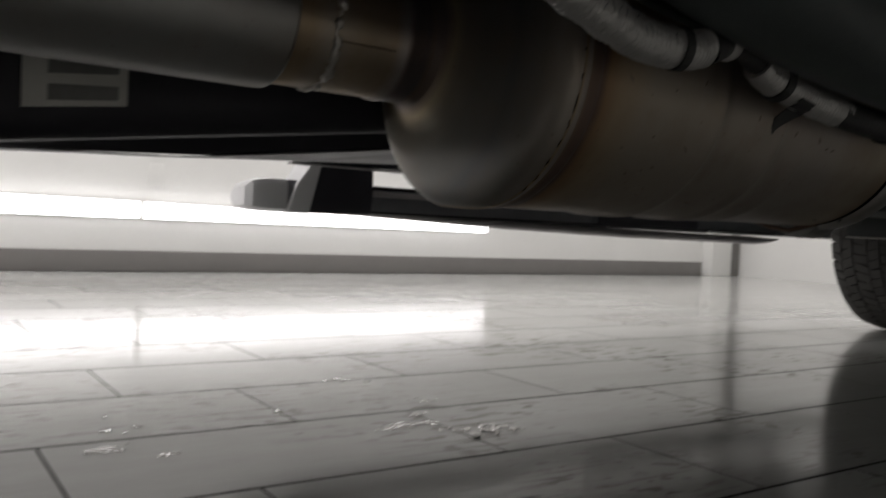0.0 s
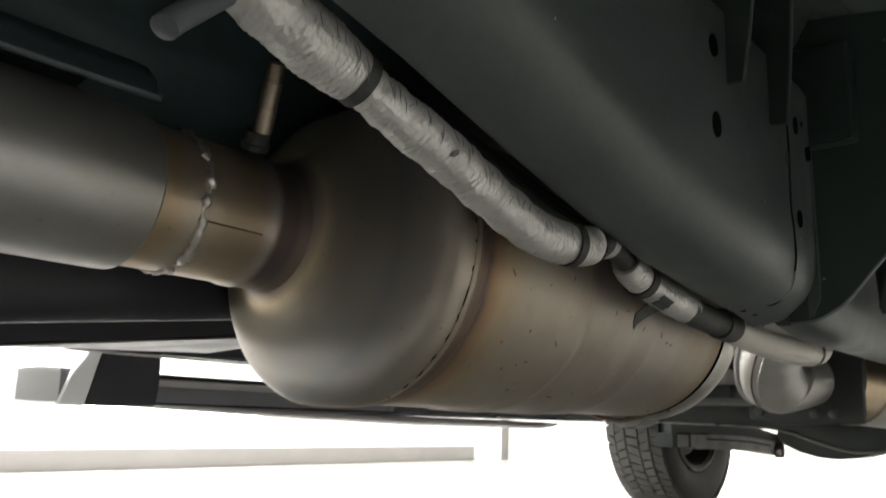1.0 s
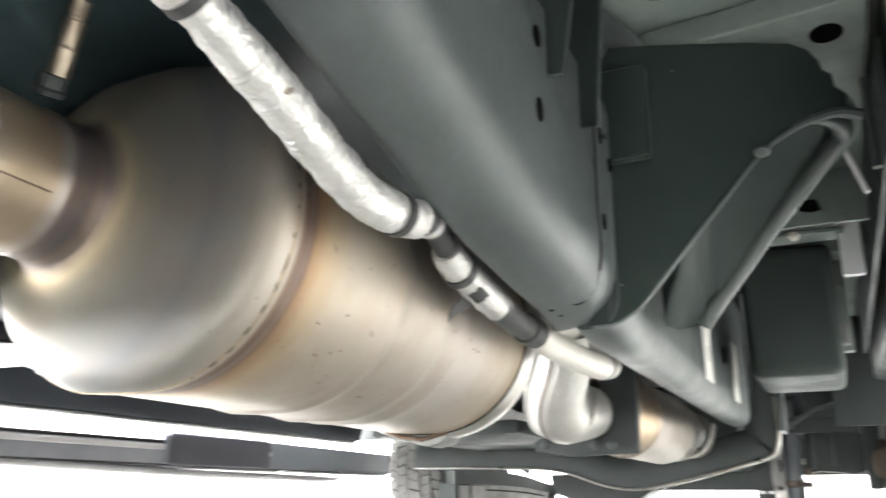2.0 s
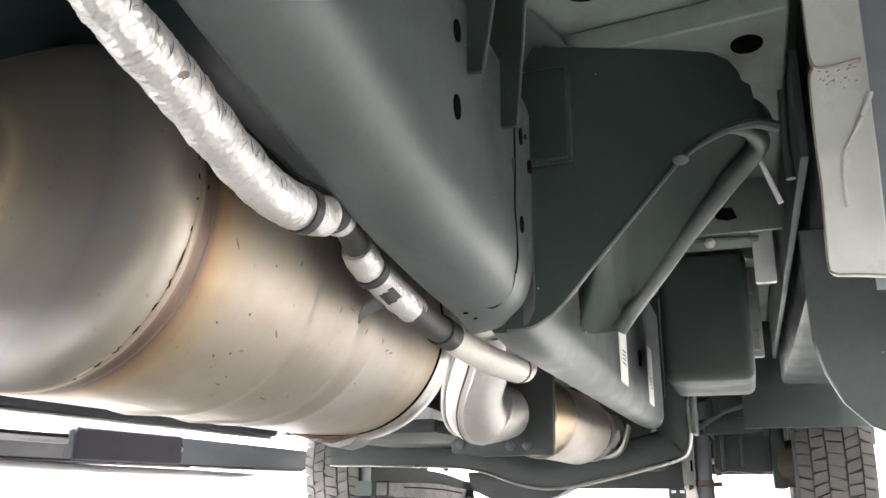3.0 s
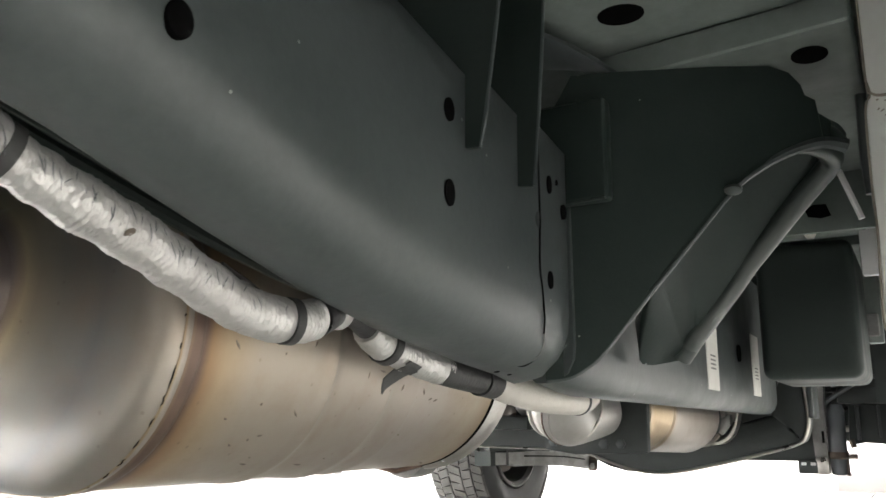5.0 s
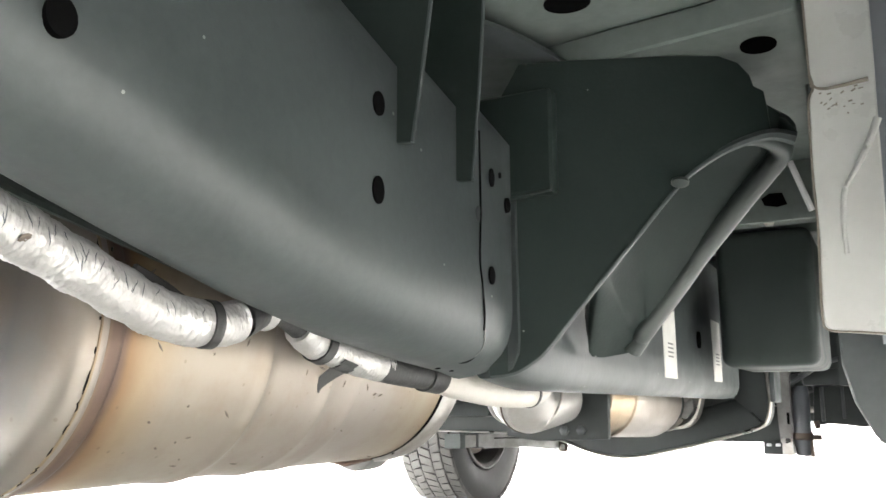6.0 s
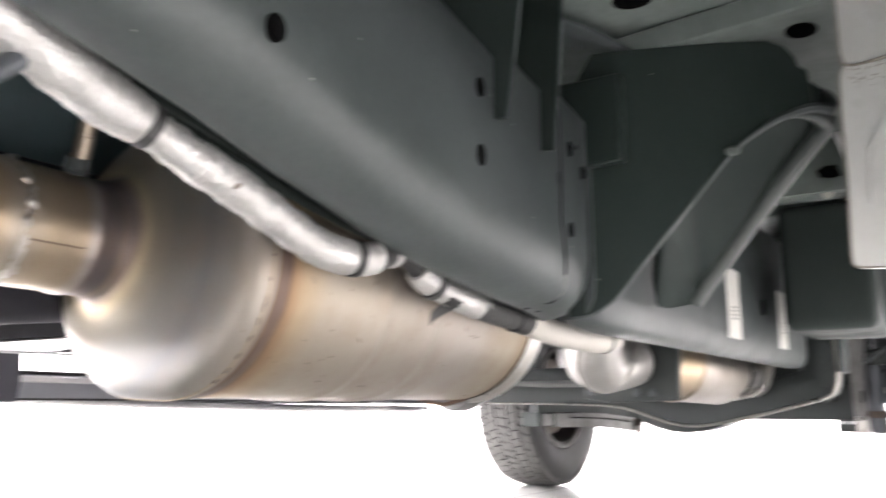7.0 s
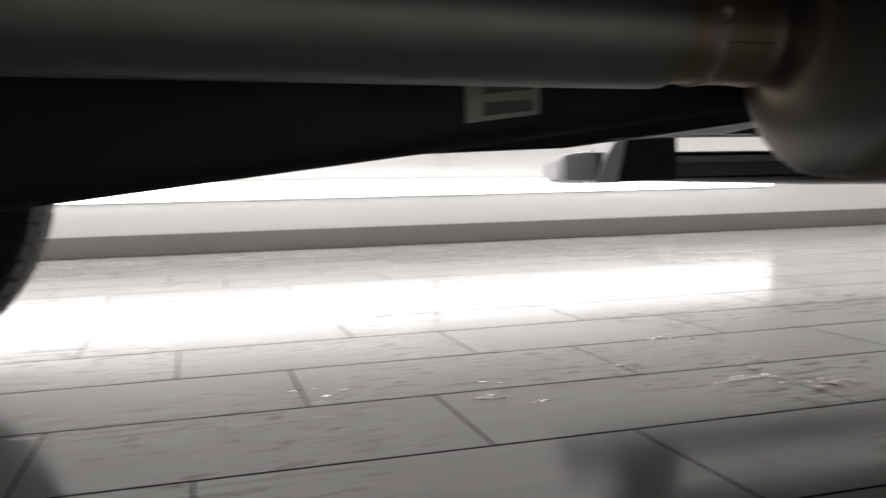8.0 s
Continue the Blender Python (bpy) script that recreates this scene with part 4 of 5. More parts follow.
for k in range(86):
    x = 0.90 + 0.0046 * k
    if abs(x - 1.096) < 0.010 or crng.random() < 0.12:
        continue
    i = min(range(1, len(L1) - 1), key=lambda q: abs(L1[q].x - x))
    a0, turn, lean = math.pi * crng.uniform(0.78, 0.98), crng.uniform(0.35, 0.85), crng.choice((-1, 1, 1)) * crng.uniform(0.001, 0.005)
    pts = []
    for u in (0, 0.25, 0.5, 0.75, 1):
        a = a0 + turn * u
        q = L1[i] + (L1[i + 1] - L1[i - 1]).normalized() * (lean * u + crng.uniform(-0.0007, 0.0007))
        pts.append(q + Vector((0, math.cos(a), math.sin(a))) * (foil_radius(x) + 0.0001))
    tube(pts, lambda u: 0.00010 + 0.00030 * math.sin(math.pi * min(1.0, max(0.0, u))), 5, True, creases)
tagged(part("foil_crease", creases, M_GREYPL, hose, "thin dark lines standing for shade in the foil's creases"), kind="stuff")
part("thin_sleeve", tube([p for p in L2 if 1.655 < p.x], lambda u: 0.0156 + 0.0014 * min(1.0, u * 2) + 0.0002 * math.sin(u * 300), 24), M_SLEEVE, hose, "thinner white ribbed sleeve", angle=80)
part("foil_piece", foil_tube([p for p in L2 if 1.426 < p.x < 1.56], lambda x: float(np.interp(x, [1.426, 1.440, 1.452, 1.465, 1.53, 1.56], [0.0135, 0.0152, 0.0150, 0.0142, 0.0148, 0.0140])), 8, 28), M_FOIL, hose, "short piece of silver foil wrap", angle=80)
part("inner_line", tube([p for p in L2 if p.x < 1.44], 0.0105, 16), M_TAPE, hose, "black taped line")


def band_on(line, i, r, w, mat, name, label=""):
    p, d = line[i], (line[i + 1] - line[i - 1]).normalized()
    return part(name, lathe([(-w / 2, r - 0.002), (-w / 2, r), (w / 2, r), (w / 2, r - 0.002)], p, d, 24), mat, hose, label)


def nearest(line, x):
    return min(range(1, len(line) - 1), key=lambda i: abs(line[i].x - x))


band_on(L1, nearest(L1, 1.096), 0.0170, 0.008, M_TAPE, "tie_band", "black tie band")
band_on(L1, nearest(L1, 1.306), 0.0168, 0.007, M_TAPE, "tie_band", "black tie band")
part("foil_tear", lathe([(0, 0.0040), (0.0008, 0.0032), (0.0010, 0.0005)], (1.166, 1.1265, 0.5090), (0.1, -0.65, -0.75), 9), M_SCUFF, hose, "small brown tear in the foil")
part("tape_cone", lathe([(0, 0.0142), (0.012, 0.0135), (0.026, 0.0118), (0.028, 0.0100)], (1.334, 1.1245, 0.480), (1.0, 0.16, 0.30), 20), M_TAPE, hose, "black tape over the hose end")
part("foil_lip", lathe([(0, 0.0112), (0.003, 0.0128), (0.010, 0.0132), (0.014, 0.0114)], (1.362, 1.130, 0.489), (1.0, 0.2, -0.05), 20), M_FOIL, hose, "torn strip of foil")
band_on(L2, nearest(L2, 1.455), 0.0166, 0.010, M_TAPE, "tie_band", "black tie band")
for i0, i1, r in ((1.545, 1.648, 0.0142), (1.636, 1.668, 0.0166)):
    run = [p for p in L2 if i0 < p.x < i1]
    part("tape_wrap", tube(run, r, 22, True), M_TAPE, hose, "black cloth tape wrap")
band_on(L2, nearest(L2, 1.849), 0.0180, 0.006, M_TAPE, "tie_band", "black tie band")
PATCH = [[(1.496, 1.156, 0.458), (1.520, 1.156, 0.4535)], [(1.490, 1.1625, 0.4505), (1.507, 1.1615, 0.4465)], [(1.4865, 1.1660, 0.4460), (1.498, 1.1660, 0.4405)], [(1.4880, 1.1690, 0.4385), (1.4930, 1.1690, 0.4360)], [(1.4903, 1.1705, 0.4330), (1.4915, 1.1707, 0.4320)]]
part("loose_tape_end", sheet(PATCH, 0.0010), M_TAPE, hose, "loose torn end of black tape")
scrap = [[Vector((x + 0.002 * math.sin(k * 2.1), 1.144 + 0.0158 * math.cos(a), z + 0.0158 * math.sin(a))) for k, a in enumerate([-1.62 - 0.13 * i for i in range(8)])] for x, z in ((1.474, 0.4687), (1.480, 0.4676), (1.487, 0.4662), (1.494, 0.4648))]
part("tape_scrap", sheet(scrap, 0.0008), M_TAPE, hose, "scrap of black tape stuck to the foil", angle=70)
part("clip_bracket", prism([(1.255, 0.497), (1.30, 0.485), (1.315, 0.492), (1.29, 0.503), (1.262, 0.512)], "y", 1.148, 1.152, 0.001, 1), M_TAPE, hose, "black hose clip")

part("hose_tab", tube(spline([(0.970, 1.150, 0.524), (0.975, 1.150, 0.530), (0.990, 1.148, 0.545), (1.02, 1.146, 0.574)], 5), lambda u: 0.0090 * min(1.0, 0.35 + u * 5), 16, squash=0.8), M_GREYPL, hose, "grey rounded tab")
# thin lines along the inside of the rail
lines = part("brake_line", tube(spline([(0.5, 1.168, 0.66), (0.9, 1.168, 0.61), (1.2, 1.168, 0.545), (1.4, 1.168, 0.512), (1.5, 1.168, 0.53), (1.6, 1.168, 0.60)], 5), 0.006, 10), M_GUSSET, truck, "black fuel and brake lines along the rail")
part("second_line", tube(spline([(0.5, 1.185, 0.69), (0.9, 1.184, 0.63), (1.2, 1.182, 0.565), (1.4, 1.182, 0.53), (1.5, 1.182, 0.55), (1.6, 1.18, 0.62)], 5), 0.0045, 10), M_GUSSET, lines, "thin black line")

# ---- fuel tank ----
rings, lit_rows = [], []
for x in (-0.75, -0.70, -0.4, 0.2, 0.6, 0.9, 1.0, 1.1, 1.3, 1.42, 1.5, 1.55, 1.6, 1.66, 1.70):
    k = 0.0
    if x < -0.6:
        k = 0.03 if x < -0.72 else 0.006
    if x > 1.6:
        k = 0.03 if x > 1.68 else 0.008
    zn = 0.339 + 0.120 * (x - 0.482)
    zf = 0.414 + 0.045 * (x - 1.0)
    if x < 0.2:
        zn, zf = 0.305, 0.378
    step = 0.018 * max(0.0, min(1.0, (x - 0.9) / 0.2))
    zf += float(np.interp(x, [1.2, 1.36, 1.5, 1.6, 1.7], [-0.005, -0.004, -0.004, 0.012, 0.03]))
    out = [(1.49 + k, 0.80 - k), (1.49 + k, zn + 0.03 + k), (1.494 + k, zn + 0.012 + k), (1.506, zn + 0.002 + k), (1.53, zn + 0.002 + k), (1.64, zn + 0.006 + k), (1.65, zn + 0.006 + k - step), (1.87 - k, zf + k), (1.905 - k, zf + 0.014 + k), (1.92 - k, zf + 0.05), (1.92 - k, 0.80 - k)]
    rings.append([(x, y, z) for y, z in out])
    if -0.7 <= x <= 1.66:
        lit_rows.append([(x, 1.652, out[6][1] - 0.002), (x, 1.75, (out[6][1] + out[7][1]) / 2 - 0.003), (x, 1.868, out[7][1] - 0.002)])
tank = part("fuel_tank", loft(rings), M_TANK, truck, "dark plastic fuel tank with a lit underside", angle=40)
# sheet that paints the strip's light onto the tank's underside
part("tank_skid", sheet(lit_rows, -0.0015), M_LIT_TANK, tank, "lighter sheet standing for light on the tank's underside", angle=60)
lab = part("tank_label", prism([(0.906, 0.418), (0.992, 0.428), (0.992, 0.478), (0.906, 0.478)], "y", 1.4855, 1.4895), M_PAPER, tank, "white paper label with printed bars")
for z0, z1 in ((0.4240, 0.4400), (0.4470, 0.4625)):
    part("print_bar", prism([(0.926, z0 + 0.002), (0.984, z0 + 0.008), (0.984, z1 + 0.004), (0.926, z1)], "y", 1.4840, 1.4858), M_INK, lab)
part("tank_bolt", lathe([(0, 0.01), (0.008, 0.01), (0.01, 0.006)], (1.29, 1.72, 0.425), (0, 0, -1), 8, True), M_STEEL, tank)

shield = part("floor_heat_shield", sheet([[(x, 1.394 + 0.09 * math.sin(a), 0.551 + 0.05 * math.cos(a)) for a in [-1.5 + 0.3 * i for i in range(11)]] for x in (-0.6, 0.2, 0.8, 1.03, 1.06)], 0.003), M_SHIELD, truck, "dark pressed heat shield above the pipe", angle=60)
TUNNEL = [(1.172, 0.60), (1.178, 0.655), (1.20, 0.682), (1.25, 0.692), (1.40, 0.694), (1.455, 0.688), (1.477, 0.665), (1.484, 0.60)]
part("tunnel_plate", sheet([[(x, y, z + 0.006 * math.sin(9 * x) * (1.2 < y < 1.46)) for y, z in TUNNEL] for x in [-0.6 + 0.1 * i for i in range(29)]], 0.003), M_TUNNEL, shield, "dark teal pressed tunnel above the exhaust", angle=70)
part("tunnel_rib", tube(spline([(1.04, 1.455, 0.688), (1.10, 1.40, 0.690), (1.16, 1.33, 0.690), (1.24, 1.25, 0.690), (1.32, 1.20, 0.684)], 6), 0.011, 10), M_TUNNEL, shield, "pressed diagonal bead")
part("shield_edge", tube([(-0.6, 1.303, 0.554), (0.2, 1.303, 0.554), (1.06, 1.303, 0.554)], 0.003, 8), M_SHIELD, shield, "rolled shield edge")
part("rear_crossmember", prism([(0.34, 0.76), (0.36, 0.705), (0.40, 0.69), (0.54, 0.69), (0.585, 0.705), (0.60, 0.76), (0.59, 0.82), (0.35, 0.82)], "y", 1.14, 1.86, 0.008), M_BLACK, truck, "dark pressed frame crossmember")

# ---- running boards ----
def running_board(yo, s, brackets, x0, x1, label):
    """s is +1 where the outer side lies towards +y."""
    prof = [(-0.060, 0.352), (-0.07, 0.357), (-0.07, 0.415), (-0.064, 0.428), (-0.03, 0.431), (0.055, 0.420), (0.085, 0.405), (0.09, 0.385), (0.082, 0.368), (0.06, 0.354), (0.02, 0.350)]
    xe = x1 - 0.36
    b = part("running_board", loft([[(x, yo + s * a, z) for a, z in prof] for x in (x0, xe)]), M_STEP, truck, label, angle=30)

    def strip(name, a0, a1, z0, z1, mat, text):
        part(name, box(x0 + 0.1, xe - 0.04, min(yo + s * a0, yo + s * a1), max(yo + s * a0, yo + s * a1), z0, z1, 0.002, 1), mat, b, text)
    # pale strip paints the highlight along the board's upper chamfer
    strip("top_trim", -0.0735, -0.06, 0.400, 0.415, M_SATIN, "pale strip standing for the upper edge's highlight")
    strip("upper_groove", -0.0725, -0.06, 0.418, 0.427, M_GROUT, "dark groove")
    strip("lower_groove", -0.0725, -0.05, 0.357, 0.362, M_GROUT, "dark groove")
    rail = [[(x, yo + s * (-0.052 + math.cos(a) * 0.020 * k), 0.332 + dz + math.sin(a) * 0.014 * k) for a in [2 * math.pi * i / 14 for i in range(14)]] for x, k, dz in ((x0, 0.6, 0.034), (x0 + 0.25, 0.8, 0.027), (x0 + 0.7, 1.0, 0.014), (x0 + 1.2, 1.0, 0.004), (xe - 0.15, 1.0, 0.0), (xe - 0.06, 0.7, 0.002), (xe + 0.01, 0.12, 0.008))]
    part("lower_rail", loft(rail), M_SATIN, b, "pale satin lower rail", angle=60)
    tip = [[(x, yo + s * a * k, 0.375 + (z - 0.375) * k) for a, z in prof] for x, k in ((xe + 0.001, 0.985), (x1 - 0.05, 0.97), (x1 - 0.01, 0.85), (x1, 0.6))]
    part("front_cap", loft(tip), M_GREYPL, b, "blue-grey plastic front end", angle=30)
    part("end_cap", loft([[(x, yo + s * a * k, 0.375 + (z - 0.375) * k) for a, z in prof] for x, k in ((x0 + 0.03, 1.02), (x0 - 0.005, 1.02), (x0 - 0.035, 0.97), (x0 - 0.055, 0.88), (x0 - 0.068, 0.6))]), M_PALE, b, "rounded pale grey plastic end cap", angle=30)
    for b0, b1 in brackets:
        inner = yo - s * 0.078
        lo, hi = min(inner, inner + s * 0.10), max(inner, inner + s * 0.10)
        if b1 - b0 > 0.3:
            poly = [(b0 + 0.02, 0.358), (b1, 0.358), (b1, 0.452), (b0 + 0.035, 0.452), (b0 + 0.02, 0.43)]
            br = part("step_bracket", prism(poly, "y", lo, hi, 0.012, 3), M_TANK, b, "black moulded step bracket")
            part("bracket_end", prism([(b0 - 0.005, 0.36), (b0 + 0.03, 0.36), (b0 + 0.03, 0.448), (b0 + 0.005, 0.442)], "y", lo + 0.004, hi - 0.004, 0.01, 3), M_GREYPL, br, "grey rounded bracket end")
            if b1 < 3.5:
                part("bracket_plate", prism([(b1 + 0.002, 0.362), (x1 + 0.05, 0.364), (x1 + 0.05, 0.44), (b1 + 0.002, 0.448)], "y", lo + 0.004, hi, 0.008), M_GREYPL, br, "grey bracket plate")
                part("plate_trim", box(b1 + 0.05, x1 + 0.04, lo, lo + 0.03, 0.350, 0.358, 0.002, 1), M_CHROME, br, "bright lower trim")
            continue
        poly = [(b0 + 0.055, 0.350), (b1, 0.352), (b1 + 0.005, 0.40), (b1, 0.66), (b0 + 0.105, 0.66), (b0 + 0.085, 0.47)]
        br = part("step_bracket", prism(poly, "y", lo, hi, 0.008), M_TANK, b, "black moulded step bracket")
        part("bracket_arm", prism([(b0 - 0.005, 0.350), (b0 + 0.0545, 0.348), (b0 + 0.0845, 0.47), (b0 + 0.1045, 0.66), (b0 + 0.080, 0.66), (b0 + 0.062, 0.49), (b0 + 0.046, 0.455), (b0 + 0.02, 0.42)], "y", lo - 0.004, hi, 0.006, 3), M_PALE, br, "pale grey slanted bracket arm")
    return b


running_board(2.66, 1, ((1.63, 1.86), (2.65, 3.15)), 1.60, 4.0, "grey running board with black brackets under the far sill")
running_board(0.32, -1, ((1.68, 1.86), (2.62, 3.08)), 1.60, 3.66, "grey running board under the near sill")

# ---- crossmember and front suspension ----
CM = spline([(0, 0.990, 0.60), (0, 0.990, 0.494), (0, 0.987, 0.430), (0, 0.995, 0.390), (0, 1.014, 0.369), (0, 1.085, 0.347), (0, 1.195, 0.319), (0, 1.333, 0.292), (0, 1.43, 0.300), (0, 1.555, 0.338), (0, 1.69, 0.348), (0, 2.0, 0.352)], 5)
rings = []
for i, p in enumerate(CM):
    d = (CM[min(i + 1, len(CM) - 1)] - CM[max(i - 1, 0)]).normalized()
    n = Vector((0, -d.z, d.y))
    h = 0.085
    rings.append([Vector((x, 0, 0)) + p + n * (h * k) for x, k in ((3.066, 0.0), (3.15, 0.0), (3.16, 0.1), (3.16, 0.9), (3.15, 1.0), (3.075, 1.0), (3.066, 0.9), (3.062, 0.5), (3.062, 0.15))])
cm = part("crossmember", loft(rings), M_BLACK, truck, "dark grey dropped transmission crossmember", angle=50)
part("flange_lip", tube([p + Vector((3.060, 0, 0.002)) for p in CM[4:]], lambda u: 0.0044 * (1 - 0.55 * max(0.0, u - 0.5) / 0.5), 8), M_STEEL, cm, "bright pressed lip")
part("end_flange", box(3.05, 3.17, 0.972, 0.986, 0.43, 0.56, 0.006), M_FRAME, cm)
part("bolt", lathe([(0, 0.012), (0.01, 0.012)], (3.10, 1.34, 0.294), (0, 0, -1), 6, True), M_STEEL, cm)

pan = [(1.955, 0.36), (1.945, 0.305), (1.92, 0.282), (1.869, 0.259), (1.80, 0.242), (1.73, 0.238), (1.656, 0.247), (1.584, 0.269), (1.53, 0.30), (1.52, 0.36)]
part("dropped_pan", prism(pan, "x", 4.20, 4.40, 0.010, 3), M_BLACK, truck, "black dropped pan behind the crossmember", angle=40)

gear = part("transfer_case", box(3.0, 3.7, 1.35, 1.75, 0.43, 0.75, 0.06, 3), M_ALU, truck, "dirty cast aluminium transfer case")
part("skid_plate", box(2.45, 3.05, 1.45, 1.80, 0.40, 0.43, 0.01), M_BLACK, gear, "black plate below the gearbox")
# dark block added to back the bright gap past the converter
part("gearbox_mount", prism([(1.10, 0.385), (1.30, 0.36), (1.55, 0.37), (1.60, 0.58), (1.10, 0.58)], "x", 3.24, 3.44, 0.02), M_BLACK, gear, "black block added to fill the gap past the converter")
part("drive_shaft", tube([(3.0, 1.58, 0.52), (1.5, 1.62, 0.60), (0.0, 1.50, 0.5)], 0.045, 20), M_BLACK, gear, "black drive shaft")
part("front_shaft", tube([(3.3, 1.72, 0.45), (4.1, 1.70, 0.42)], 0.032, 16), M_BLACK, gear)


def suspension(yh, s):
    """Hub carrier of one front wheel; s is +1 for the far side."""
    hub = part("hub_carrier", lathe([(0, 0.05), (0.03, 0.08), (0.08, 0.085), (0.12, 0.06)], (4.2, yh - s * 0.20, 0.39), (0, s, 0), 20, True), M_RUSTY, truck, "rusty front hub carrier")
    part("knuckle", prism([(4.14, 0.30), (4.26, 0.30), (4.28, 0.45), (4.24, 0.6), (4.17, 0.6), (4.13, 0.45)], "y", min(yh - s * 0.2, yh - s * 0.15), max(yh - s * 0.2, yh - s * 0.15), 0.012), M_BLACK, hub)
    part("shock_absorber", tube([(4.28, yh - s * 0.30, 0.38), (4.30, yh - s * 0.42, 0.55), (4.31, yh - s * 0.45, 0.85)], 0.035, 16), M_GREYPL, hub, "grey shock absorber tube")
    part("tie_rod", tube([(4.5, yh - s * 0.7, 0.42), (4.46, yh - s * 0.2, 0.40)], 0.012, 10), M_STEEL, hub)
    return hub


far_hub = suspension(2.40, 1)
suspension(0.58, -1)
# pressed lower arm that reaches in from the far wheel
ARM = spline([(3.815, 2.234, 0.291), (3.90, 2.214, 0.292), (4.10, 2.172, 0.291), (4.30, 2.126, 0.284), (4.42, 2.096, 0.273), (4.50, 2.074, 0.264)], 3)
arm = part("control_arm", bevelled(loft([[p + Vector((k * 0.012, k * 0.028, q)) for k, q in ((-1, -h), (1, -h), (1, h * 0.9), (-1, h * 0.9))] for p, h in zip(ARM, [0.020, 0.024, 0.025, 0.025, 0.025, 0.026, 0.027, 0.028, 0.029, 0.029, 0.028, 0.027, 0.026, 0.025, 0.024, 0.023])]), 0.004, 2), M_CASTING, far_hub, "pressed grey lower control arm")
part("arm_groove", tube([p + Vector((-0.012, -0.029, 0.006)) for p in ARM[5:14]], 0.0030, 6), M_GROUT, arm, "dark pressed groove")
part("arm_flange", loft([[p + Vector((-0.016, -0.032, -0.032)), p + Vector((0.012, 0.02, -0.032)), p + Vector((0.012, 0.02, -0.026)), p + Vector((-0.016, -0.032, -0.026))] for p in ARM[4:15]]), M_CASTING, arm, "folded lower flange", angle=60)
part("arm_clip", loft([[ARM[0] + Vector((dx, dx * -0.2 + k * 0.034, q)) for k, q in ((-1, -0.026), (1, -0.026), (1, 0.028), (-1, 0.028))] for dx in (-0.014, 0.016)]), M_GUSSET, arm, "black rubber clip")
part("arm_clip", loft([[ARM[3] + Vector((dx, dx * -0.25 + k * 0.034, q)) for k, q in ((-1, -0.028), (1, -0.028), (1, 0.029), (-1, 0.029))] for dx in (0.0, 0.010)]), M_TAPE, arm, "black rubber clip")
part("arm_bush", lathe([(0, 0.026), (0.004, 0.033), (0.034, 0.033), (0.040, 0.024)], ARM[-1] + Vector((-0.008, -0.012, -0.006)), (0.45, -0.9, 0), 18, True), M_RUSTY, arm, "rusty arm bush")
part("arm_bolt", lathe([(0, 0.014), (0.010, 0.014), (0.012, 0.008)], ARM[-1] + Vector((-0.020, -0.034, -0.014)), (-0.8, -0.5, -0.3), 6, True), M_STEEL, arm)
part("arm_plate", loft([[p + Vector((-0.008, -0.024, 0.027)), p + Vector((0.03, 0.04, 0.027)), p + Vector((0.03, 0.04, z)), p + Vector((-0.008, -0.024, z))] for p, z in zip(ARM[:-1] + [ARM[-1] + Vector((0.03, -0.07, -0.012))], [0.098 - 0.0026 * i for i in range(16)])]), M_BLACK, arm, "dark folded plate above the arm", angle=60)

# front subframe with the hangers and bolts below it
sub = part("subframe", box(3.9, 4.7, 1.14, 1.86, 0.36, 0.42, 0.03, 3), M_BLACK, truck, "black front subframe with its hangers")
upright = part("hanger", loft([[(4.08, y0, z), (4.14, y0, z), (4.14, y1, z), (4.08, y1, z)] for y0, y1, z in ((1.038, 1.110, 0.72), (1.040, 1.100, 0.58), (1.046, 1.092, 0.50), (1.048, 1.090, 0.38), (1.046, 1.086, 0.300))]), M_CASTING, sub, "grey upright hanger", angle=30)
part("hanger_foot", box(4.07, 4.15, 1.044, 1.086, 0.254, 0.312, 0.008), M_STEEL, upright, "pale worn foot")
part("hanger_web", prism([(1.092, 0.52), (1.130, 0.60), (1.100, 0.60), (1.088, 0.54)], "x", 4.085, 4.095, 0.001, 1), M_CASTING, upright, "slanted brace")
part("hanger_slot", box(4.076, 4.081, 1.052, 1.060, 0.36, 0.40, 0.001, 1), M_VOID, upright)
strut = part("strut_tube", lathe([(0, 0.022), (0.02, 0.029), (0.16, 0.030), (0.20, 0.027), (0.235, 0.024), (0.24, 0.018)], (4.115, 1.013, 0.492), (0, 0.02, -1), 22, True), M_GREYPL, sub, "dark grey strut tube", angle=30)
part("strut_collar", lathe([(0, 0.034), (0.006, 0.036), (0.018, 0.036), (0.024, 0.031)], (4.115, 1.016, 0.330), (0, 0.02, -1), 22, True), M_RUSTY, strut, "rusty collar")
part("bolt_stub", tube([(4.11, 0.985, 0.315), (4.11, 0.955, 0.3155)], 0.009, 8), M_RUSTY, strut)
part("bolt_stub", tube([(4.11, 0.990, 0.335), (4.11, 0.988, 0.250)], 0.0065, 8), M_RUSTY, strut)
part("bolt_stub", tube([(4.11, 0.970, 0.372), (4.11, 0.963, 0.345)], 0.010, 8), M_RUSTY, strut)
clevis = part("clevis", box(4.07, 4.13, 1.078, 1.143, 0.256, 0.300, 0.006), M_BLACK, sub, "black clevis bracket")
for cy in (1.094, 1.124):
    part("clevis_slot", box(4.066, 4.071, cy - 0.008, cy + 0.008, 0.284, 0.294, 0.001, 1), M_PALE, clevis)
tray = part("tray_edge", box(4.09, 4.12, 1.084, 1.52, 0.297, 0.420, 0.004), M_BLACK, sub, "dark tray behind the crossmember")
